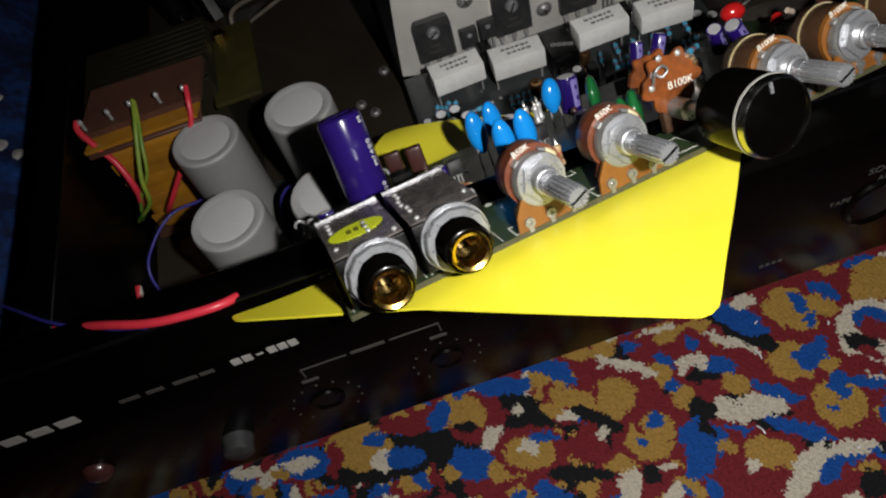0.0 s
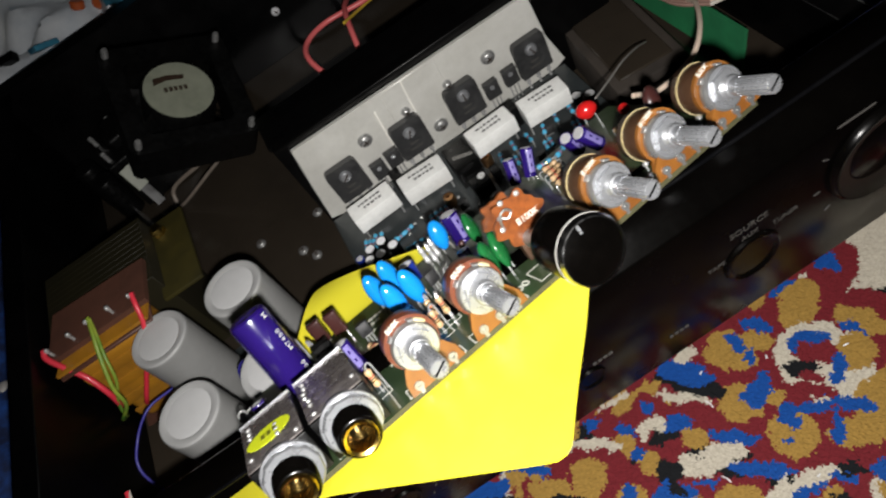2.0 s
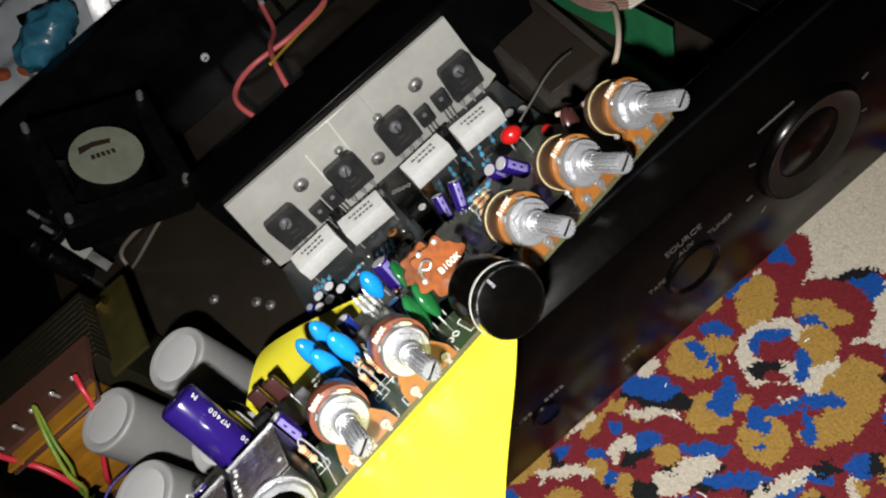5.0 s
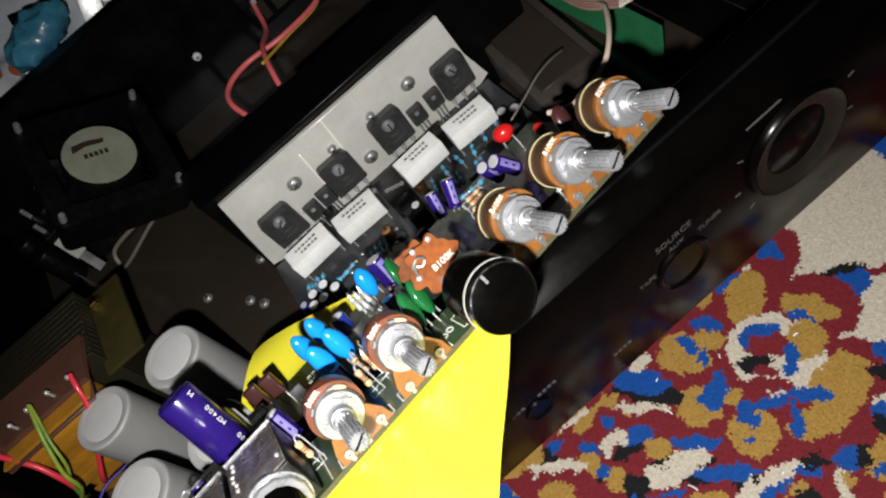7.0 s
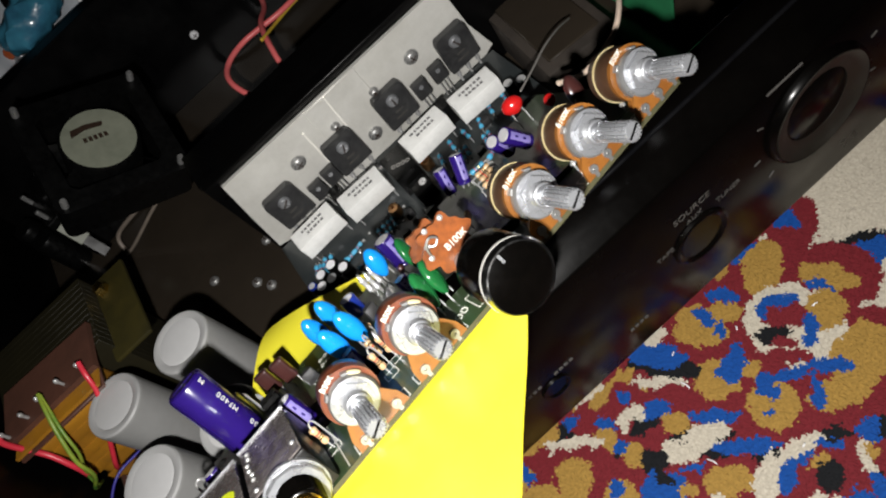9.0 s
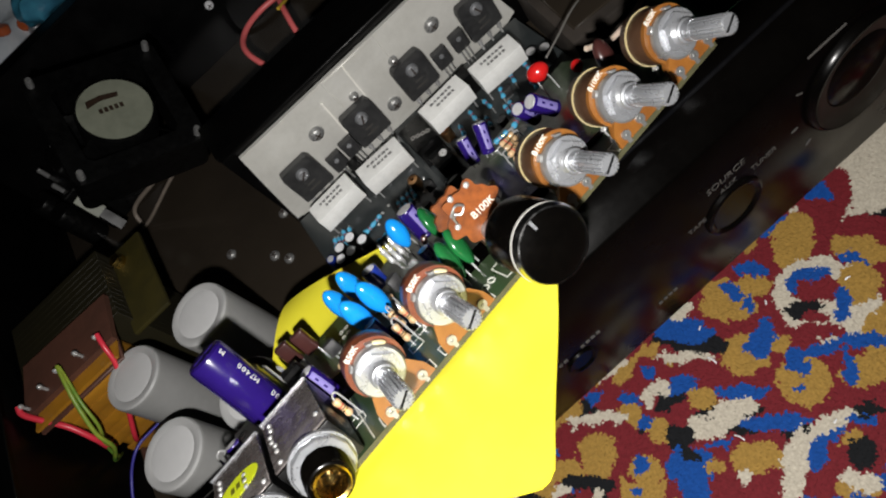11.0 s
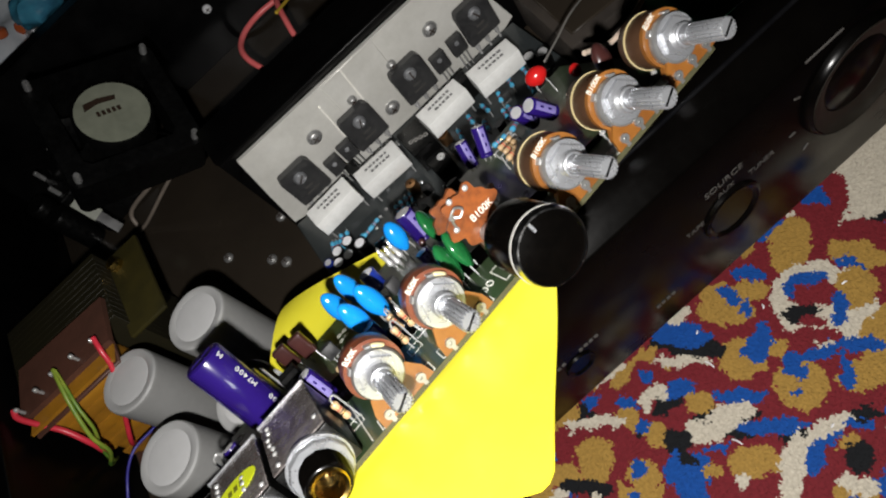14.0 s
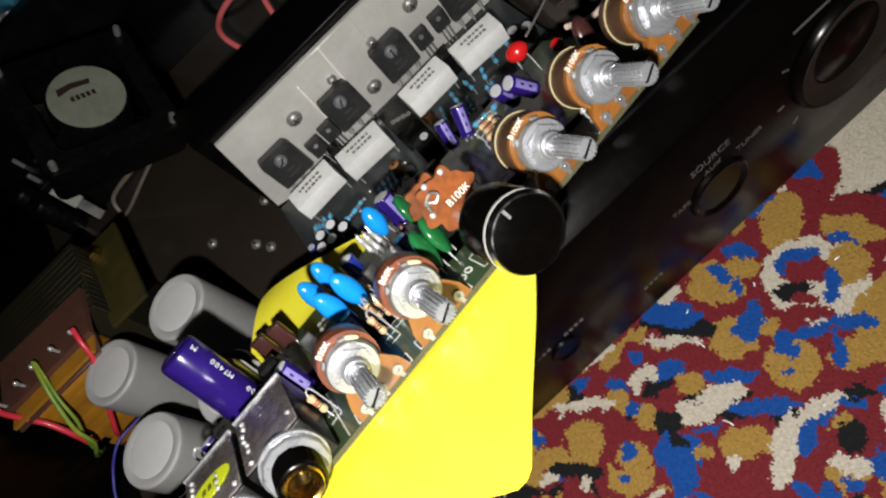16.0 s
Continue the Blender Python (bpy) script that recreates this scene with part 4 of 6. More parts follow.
def build_knob():
    k = new("knob")
    k.parent = cb
    k["label"] = "black knob with a silver rim and pointer mark"
    k.matrix_basis = pose(0.0229, 0.0020, 0.0092, 92, 2, 0) @ Matrix.Scale(0.95, 4)
    bm = bm_new()
    lathe(bm, [(0, -0.0185), (0.0094, -0.0185), (0.0099, -0.0182), (0.0101, -0.0172), (0.0103, -0.0010), (0.0097, -0.0002), (0.0093, 0.0001), (0.0, 0.0)], 64)
    part("grip", bm, "knob_black", k, "black barrel")
    bm = bm_new()
    lathe(bm, [(0.01035, -0.0012), (0.01045, -0.0010), (0.00985, 0.0002), (0.0094, 0.0003), (0.0094, 0.0)], 64, closed=True)
    part("rim", bm, "rim_steel", k, "bright silver rim")
    bm = bm_new()
    ring_flat(bm, 0.0100, 0.01050, -0.0028, -0.0021, 64)
    part("line", bm, "panel_ink", k, "thin pale line round the barrel")
    bm = bm_new()
    box(bm, -0.0004, 0.0004, 0.0066, 0.0094, -0.0001, 0.0005, m=pose(0, 0, 0, 0, 0, 6))
    part("pointer", bm, "steel", k, "short silver pointer mark")
    # the control behind it, of a larger open kind
    p = new("potentiometer")
    p.parent = cb
    p["label"] = "large open potentiometer with an orange lobed phenolic plate"
    p.matrix_basis = pose(0.0236, 0.0420, 0.0132, 90, 0, 0) @ Matrix.Scale(0.66, 4)
    bm = bm_new()
    out = []
    for i in range(72):
        a = 2 * math.pi * i / 72
        r = 0.0128 + 0.0014 * math.cos(6 * a) + 0.0008 * math.cos(11 * a + 1)
        out.append((r * math.cos(a) - 0.001, r * math.sin(a) * 0.95 + 0.0008))
    slab(bm, out, -0.0014, 0.0)
    part("plate", bm, "phenolic", p, "orange phenolic plate")
    bm = bm_new()
    slab(bm, [(x * 0.80 - 0.0045, y * 0.70 + 0.0050) for x, y in out], -0.0075, -0.0055)
    part("rear_plate", bm, "phenolic", p)
    text_mesh("value", "B100K", 0.0046, pose(0.0030, -0.0010, 0.0001, 0, 0, -4), "silk", p)
    for x, y in ((-0.0085, 0.0065), (-0.0045, 0.0122), (0.0045, 0.0112), (-0.0105, 0.0015), (0.0, -0.009)):
        bm = bm_new()
        drop(bm, 0.0015, 0.0015, 0.0009, pose(x, y, 0.0002), 10, 6)
        part("rivet", bm, "solder", p)
    bm = bm_new()
    lathe(bm, [(0, 0.0), (0.0045, 0.0), (0.0045, 0.010), (0.003, 0.0105), (0.003, 0.024), (0, 0.024)], 24, pose(-0.0013, -0.0105, 0))
    part("spindle", bm, "dull_steel", p)
    bm = bm_new()
    box(bm, -0.007, 0.007, -0.0208, -0.0100, -0.006, -0.0016, 0.0008, 2)
    part("foot", bm, "pot_can", p)
    bm = bm_new()
    tube(bm, [(-0.0100, 0.0030, 0.0012), (-0.0092, 0.0080, 0.0030), (-0.0055, 0.0098, 0.0034), (-0.0030, 0.0070, 0.0024), (-0.0058, 0.0050, 0.0020), (-0.0078, 0.0066, 0.0012)], 0.0006, 8)
    part("wiper_spring", bm, "dull_steel", p, "bright bent contact spring")


build_knob()


def jack(u, sticker):
    j = new("jack_socket")
    j.parent = cb
    j["label"] = "large metal-topped jack socket with a gold-lined mouth"
    j.matrix_basis = pose(u - 0.0012, 0.0255, 0.0068, 90, 0, 0)  # local z towards the front, y up
    bm = bm_new()
    box(bm, -0.0092, 0.0092, -0.0066, 0.0066, -0.0310, 0.0, 0.0006, 2)
    part("body", bm, "black_plastic", j, "black plastic body")
    bm = bm_new()
    box(bm, -0.0090, 0.0090, 0.0067, 0.0073, -0.0305, -0.0005, 0.0002, 1)
    top = part("top_plate", bm, "jack_tin", j, "shiny dented tin top with solder spots")
    bm = bm_new()
    box(bm, -0.0091, -0.0086, 0.0060, 0.0080, -0.0306, -0.0300)
    box(bm, -0.0091, 0.0091, 0.0066, 0.0078, -0.0309, -0.0304)
    part("rear_lip", bm, "steel", j)
    rng = random.Random(int(u * 1e5))
    for i in range(8):
        bm = bm_new()
        drop(bm, 0.0008, 0.0006, 0.0008, pose(rng.choice((-0.0072, 0.0074, -0.0065, 0.002)), 0.0074, -0.003 - 0.0032 * i), 8, 6)
        part("solder_spot", bm, "solder", j)
    bm = bm_new()
    ring_flat(bm, 0.0058, 0.0088, 0.0, 0.0012, 48)
    part("washer", bm, "steel", j, "broad bright steel washer")
    bm = bm_new()
    lathe(bm, [(0.0062, 0.0012), (0.0080, 0.0012), (0.0084, 0.0018), (0.0084, 0.0032), (0.0080, 0.0038), (0.0062, 0.0038)], 12)
    part("nut", bm, "steel", j, "chromed ring nut")
    bm = bm_new()
    prof = [(0.0034, 0.0)]
    z = 0.0012
    prof += [(0.0060, 0.0012)]
    while z < 0.0105:
        prof += [(0.0062, z), (0.0058, z + 0.0005)]
        z += 0.0010
    prof += [(0.0057, 0.0114), (0.0052, 0.0118), (0.0049, 0.0118)]
    lathe(bm, prof, 36)
    part("threaded_sleeve", bm, "knob_black", j, "black threaded sleeve")
    bm = bm_new()
    lathe(bm, [(0.0034, -0.004), (0.0034, 0.0100), (0.0038, 0.0122), (0.0046, 0.0126), (0.0050, 0.0120), (0.0050, 0.0102)], 36)
    part("mouth_ring", bm, "brass", j, "polished brass mouth ring")
    bm = bm_new()
    lathe(bm, [(0, 0.0005), (0.0033, 0.0005), (0.0033, 0.0009), (0, 0.0009)], 24)
    part("bore_end", bm, "knob_black", j)
    bm = bm_new()
    box(bm, 0.0012, 0.0028, -0.0005, 0.0005, 0.001, 0.0085, 0.0002, 1)
    part("contact", bm, "brass", j)
    if sticker:
        bm = bm_new()
        slab(bm, [(0.0074 * math.cos(2 * math.pi * i / 36), 0.0050 * math.sin(2 * math.pi * i / 36)) for i in range(36)], 0.0, 0.0001, pose(-0.0005, 0.0074, -0.0135, -90, 0, 0))
        s = part("sticker", bm, "sticker", j, "oval lime yellow inspection sticker")
        for k in range(3):
            bm = bm_new()
            box(bm, -0.003 + 0.002 * k, -0.0017 + 0.002 * k, 0.00745, 0.0076, -0.0150, -0.0122)
            part("sticker_print", bm, "sticker_ink", j)
    for s in (-1, 1):
        silk(u + s * 0.0108 - 0.0002, u + s * 0.0108 + 0.0002, 0.0295, 0.066)


jack(-0.0712, True)
jack(-0.0512, False)


def electrolytic(u, v, r, h, mat, tilt=(0, 0), turn=0, mark="mauve_mark", parent=None, label="", top="cap_top", lift=0.0005, writing=None):
    """A can capacitor standing on the board, with a crimped foot, a sleeve, a scored top and a printed stripe."""
    c = new("electrolytic_capacitor")
    c.parent = parent or cb
    if label:
        c["label"] = label
    c.matrix_basis = pose(u, v, lift, tilt[0], tilt[1], turn)
    bm = bm_new()
    lathe(bm, [(0, 0), (r * 0.9, 0), (r * 0.97, h * 0.02), (r, h * 0.05), (r, h * 0.08), (r * 0.93, h * 0.105), (r, h * 0.13), (r, h * 0.95), (r * 0.96, h * 0.985), (r * 0.86, h), (r * 0.80, h * 0.995), (0, h * 0.995)], 32)
    part("sleeve", bm, mat, c)
    bm = bm_new()
    lathe(bm, [(0, h * 0.996), (r * 0.80, h * 0.996), (r * 0.78, h * 1.004), (0, h * 1.004)], 28)
    for a in (0, 90):
        box(bm, -r * 0.62, r * 0.62, -r * 0.04, r * 0.04, h * 1.002, h * 1.010, m=pose(0, 0, 0, 0, 0, a))
    part("top", bm, top, c, "pale scored top")
    if mark:
        bm = bm_new()
        n = 8
        for i in range(n):
            a0, a1 = radians(-116 + 52 * i / n), radians(-116 + 52 * (i + 1) / n)
            q = [bm.verts.new((r * 1.012 * math.cos(a), r * 1.012 * math.sin(a), z)) for a, z in ((a0, h * 0.16), (a1, h * 0.16), (a1, h * 0.93), (a0, h * 0.93))]
            bm.faces.new(q)
        bmesh.ops.remove_doubles(bm, verts=bm.verts, dist=1e-6)
        part("polarity_stripe", bm, mark, c, "pale printed polarity stripe")
        for k in range(2):
            bm = bm_new()
            box(bm, -r * 0.12, r * 0.12, -r * 1.05, -r * 1.01, h * (0.35 + 0.3 * k), h * (0.47 + 0.3 * k))
            part("stripe_mark", bm, mat, c)
    if writing:
        for k, ch in enumerate(writing):
            if ch != " ":
                a = radians(-62)
                text_mesh("printing", ch, 0.0027, pose((r + 0.00006) * math.cos(a), (r + 0.00006) * math.sin(a), h * 0.92 - k * 0.00175, 90, 0, 28) @ pose(0, 0, 0, 0, 0, 90), "silk", c)
    for s in (-1, 1):
        bm = bm_new()
        tube(bm, [(s * r * 0.4, 0, 0.0002), (s * r * 0.4, 0, -min(0.0020, 0.0010 + lift))], 0.0003, 5, smooth=False)
        part("lead", bm, "solder", c)
    return c


electrolytic(-0.0620, 0.0845, 0.0070, 0.0325, "purple_sleeve", (-2, 2), 22, mark=None, top="purple_sleeve", label="tall dark purple electrolytic capacitor with white printing", writing="M   0047M   0047")
electrolytic(-0.0425, 0.0640, 0.0028, 0.0115, "purple_sleeve", (0, -2), 10, label="slim purple electrolytic capacitor with a pale stripe")
electrolytic(-0.0198, 0.0620, 0.0024, 0.0070, "purple_sleeve", (0, 0), 0)
electrolytic(-0.0079, 0.0958, 0.0032, 0.0075, "blue_sleeve", (6, 0), 40, mark=None, top="white_plastic", label="small blue capacitor with a white top")
electrolytic(0.0155, 0.0950, 0.0036, 0.0125, "purple_sleeve", (4, 2), 20, label="purple electrolytic capacitor with a broad pale stripe")
electrolytic(0.0085, 0.0720, 0.0024, 0.0060, "purple_sleeve", (0, 0), 0)
electrolytic(0.0485, 0.1060, 0.0025, 0.0105, "purple_sleeve", (0, 14), 0)
electrolytic(0.0539, 0.1020, 0.0026, 0.0115, "purple_sleeve", (0, 24), 0)
electrolytic(0.0700, 0.0860, 0.0027, 0.0115, "purple_sleeve", (20, -32), 15, lift=0.0015)
electrolytic(0.0745, 0.0780, 0.0030, 0.0120, "purple_sleeve", (10, -35), 10, lift=0.0015)
electrolytic(-0.0770, 0.0790, 0.0026, 0.0085, "purple_sleeve", (-4, 5), 40)


def disc_cap(u, v, rx, ry, rz, mat, turn=0, tilt=(0, 0), name="film_capacitor", label="", lift=0.0035):
    c = new(name)
    c.parent = cb
    if label:
        c["label"] = label
    c.matrix_basis = pose(u, v, 0, 0, 0, turn)
    bm = bm_new()
    drop(bm, rx, ry, rz, pose(0, 0, lift + rz * 0.9, *tilt), 20, 14, 0.25)
    part("dipped_body", bm, mat, c)
    for s in (-1, 1):
        bm = bm_new()
        tube(bm, [(s * rx * 0.55, 0, -0.002), (s * rx * 0.55, 0, lift * 0.5), (s * rx * 0.5, 0, lift + rz * 0.25)], 0.0003, 5, 4)
        part("lead", bm, "solder", c)
    return c


for u, v, t in ((-0.0222, 0.0850, 10), (-0.0205, 0.0650, 5), (-0.0150, 0.0880, 12), (-0.0132, 0.0655, 5)):
    disc_cap(u, v, 0.0034, 0.0026, 0.0076, "blue_epoxy", t, (6, -4), label="glossy sky-blue dipped film capacitor")
disc_cap(0.0088, 0.0930, 0.0034, 0.0026, 0.0062, "blue_epoxy", 0, (0, 6), label="glossy sky-blue dipped film capacitor")
disc_cap(0.0868, 0.0990, 0.0044, 0.0030, 0.0036, "red_epoxy", -25, (0, 0), label="glossy red dipped capacitor on long leads", lift=0.0045)
disc_cap(0.0935, 0.0850, 0.0024, 0.0018, 0.0024, "red_epoxy", 0, (0, 0), lift=0.001)
disc_cap(0.0090, 0.0470, 0.0046, 0.0022, 0.0068, "green_film", 60, (0, 10), label="dark green film capacitor", lift=0.0012)
disc_cap(0.0140, 0.0490, 0.0046, 0.0022, 0.0068, "green_film", 60, (0, 8), label="dark green film capacitor", lift=0.0012)
disc_cap(0.0175, 0.0800, 0.0046, 0.0022, 0.0068, "green_film", 60, (0, 4), lift=0.001)
disc_cap(0.0920, 0.0620, 0.0040, 0.0026, 0.0062, "brown_film", 30, (0, 18), label="dark maroon film capacitor", lift=0.001)
for u, v in ((-0.0475, 0.1060), (-0.0405, 0.1020)):
    c = new("film_capacitor")
    c.parent = cb
    c["label"] = "dark brown boxy film capacitor"
    c.matrix_basis = pose(u, v, 0, 0, 0, -12)
    bm = bm_new()
    box(bm, -0.0028, 0.0028, -0.0016, 0.0016, 0.0010, 0.0105, 0.0009, 3)
    part("dipped_body", bm, "brown_film", c)
    for x in (-0.0016, 0.0016):
        bm = bm_new()
        tube(bm, [(x, 0, -0.002), (x, 0, 0.002)], 0.0003, 5, smooth=False)
        part("lead", bm, "solder", c)
disc_cap(0.0125, 0.0870, 0.0012, 0.0011, 0.0018, "brown_film", 0, (0, 20), name="ceramic_capacitor", lift=0.001)


def resistor(u, v, turn=0, mat="beige_res", standing=False, parent=None, lift=0.0012, bands=("band_red", "band_dark", "brass")):
    r = new("resistor")
    r.parent = parent or cb
    r.matrix_basis = pose(u, v, lift, 0, 0, turn) @ (pose(0, 0, 0.003, 0, 90, 0) if standing else Matrix())
    bm = bm_new()
    prof = [(0, -0.0032), (0.0009, -0.0031), (0.0012, -0.0026), (0.0012, -0.0020), (0.00095, -0.0014), (0.00095, 0.0014), (0.0012, 0.0020), (0.0012, 0.0026), (0.0009, 0.0031), (0, 0.0032)]
    lathe(bm, prof, 14, pose(0, 0, 0, 0, 90, 0))
    part("body", bm, mat, r)
    for k, b in enumerate(bands):
        bm = bm_new()
        ring_flat(bm, 0.0009, 0.00103, -0.0010 + 0.0008 * k, -0.0006 + 0.0008 * k, 12, pose(0, 0, 0, 0, 90, 0))
        part("colour_band", bm, b, r)
    if standing:
        runs = ([(0.003, 0, 0), (0.006, 0, 0)], [(-0.003, 0, 0), (-0.0045, 0, 0.0006), (-0.0045, 0, 0.0018), (-0.002, 0, 0.0022), (0.006, 0, 0.0022)])
    else:
        runs = [[(s * 0.003, 0, 0), (s * 0.0046, 0, 0), (s * 0.0050, 0, -0.0006), (s * 0.0050, 0, -0.003)] for s in (-1, 1)]
    for q in runs:
        bm = bm_new()
        tube(bm, q, 0.00028, 5, 4, smooth=len(q) > 2)
        part("lead", bm, "solder", r)
    return r


for u, v, t in ((-0.0470, 0.0610, 30), (-0.0414, 0.0440, 20), (-0.0135, 0.0560, 60), (-0.0155, 0.0470, 15), (-0.0105, 0.0520, 70)):
    resistor(u, v, t, standing=True)
    silk(u - 0.0024, u + 0.0024, v - 0.0024, v + 0.0024, 0.0003)
for k, (u, v) in enumerate(((0.0610, 0.1010), (0.0600, 0.0950), (0.0585, 0.0890), (0.0560, 0.0830), (0.0690, 0.1000), (0.0540, 0.0770), (0.0050, 0.0560), (0.0400, 0.0760), (0.0780, 0.0660), (0.0830, 0.0760), (-0.0100, 0.0820), (-0.0350, 0.0700))):
    resistor(u, v, 12 * k - 20, mat="beige_res" if k % 4 else "blue_res")
for u, v in ((0.0030, 0.0960), (0.0055, 0.0990), (0.0010, 0.1000)):
    resistor(u, v, 70, mat="cap_top", standing=True, bands=())


def transistor(u, v, turn, parent=None, w=0.0024, h=0.0048):
    """A small three-legged transistor with one flat side."""
    t = new("transistor")
    t.parent = parent or cb
    t.matrix_basis = pose(u, v, 0, 0, 0, turn)
    bm = bm_new()
    out = [(w * math.cos(radians(a)), w * math.sin(radians(a))) for a in range(-25, 206, 15)]
    slab(bm, out, 0.0022, 0.0022 + h)
    bmesh.ops.bevel(bm, geom=bm.edges[:], offset=0.0002, segments=1, affect="EDGES")
    part("case", bm, "epoxy", t)
    for k in (-1, 0, 1):
        bm = bm_new()
        tube(bm, [(k * 0.0012, 0.0006, 0.0024), (k * 0.0012, 0.0006, -0.002)], 0.00028, 5, smooth=False)
        part("leg", bm, "solder", t)
    return t


for a in ((-0.0500, 0.0800, 30), (-0.0340, 0.0800, 0), (-0.0050, 0.0760, 20), (0.0300, 0.0840, -20), (0.0360, 0.0940, 0), (0.0800, 0.0560, 10), (0.0330, 0.0640, 30)):
    transistor(*a)
# two bright bent wire links and a flat silver tab beside the tall capacitor
for pts in (((-0.0565, 0.1060, TOP), (-0.0565, 0.1060, 0.0085), (-0.0560, 0.1045, 0.0100), (-0.0555, 0.1030, 0.0085), (-0.0555, 0.1030, TOP)),
            ((-0.0530, 0.1010, TOP), (-0.0530, 0.1010, 0.0065), (-0.0524, 0.0995, 0.0078), (-0.0518, 0.0980, 0.0060), (-0.0518, 0.0980, TOP)),
            ((-0.0820, 0.0860, TOP), (-0.0835, 0.0880, 0.0040), (-0.0815, 0.0900, 0.0055), (-0.0795, 0.0880, 0.0040), (-0.0800, 0.0850, TOP)),
            ((-0.0840, 0.0800, TOP), (-0.0855, 0.0815, 0.0030), (-0.0840, 0.0835, 0.0045), (-0.0820, 0.0820, 0.0030), (-0.0820, 0.0790, TOP)),
            ((-0.0860, 0.0910, TOP), (-0.0870, 0.0935, 0.0040), (-0.0850, 0.0950, 0.0050), (-0.0835, 0.0930, 0.0030), (-0.0835, 0.0910, TOP))):
    bm = bm_new()
    tube(bm, pts, 0.00045, 7, 6)
    part("wire_link", bm, "solder", cb, "bright bare wire link")
bm = bm_new()
box(bm, -0.0590, -0.0583, 0.1080, 0.1125, TOP, 0.0105, 0.0002, 1)
part("terminal_pin", bm, "steel", cb, "flat silver terminal pin")
bm = bm_new()
box(bm, -0.0530, -0.0460, 0.0880, 0.0930, TOP, 0.0075, 0.0003, 1)
part("connector", bm, "black_plastic", cb, "black pin connector")
# white printed legends on the board
text_mesh("legend", "00", 0.0052, pose(0.0105, 0.0370, TOP + 0.00008, 0, 0, 8), "silk", cb)
silk(0.0145, 0.0205, 0.0310, 0.0420)
for u, v in ((-0.0860, 0.0720), (-0.0865, 0.0660), (-0.0855, 0.0600), (-0.0300, 0.1010), (-0.0330, 0.0960), (0.0030, 0.0340), (-0.0340, 0.0560), (0.0380, 0.0600), (0.0620, 0.0560), (-0.0340, 0.0900)):
    for k in range(3):
        bm = bm_new()
        ring_flat(bm, 0.0006, 0.0011, TOP + 0.00002, TOP + 0.0001, 12, pose(u + 0.0026 * k, max(v, 0.036), 0))
        part("solder_pad", bm, "silk", cb)
bm = bm_new()
ring_flat(bm, 0.0014, 0.0022, TOP + 0.00002, TOP + 0.0001, 20, pose(-0.0800, 0.1080, 0))
part("mounting_hole_ring", bm, "silk", cb)
bm = bm_new()
box(bm, -0.0832, -0.0822, 0.030, 0.058, TOP + 0.00002, TOP + 0.0006, 0.0002, 1)
part("bare_strip", bm, "pcb_edge", cb)


# ---- the power amplifier board on its heat sink ----
AMP_Z = 0.0375


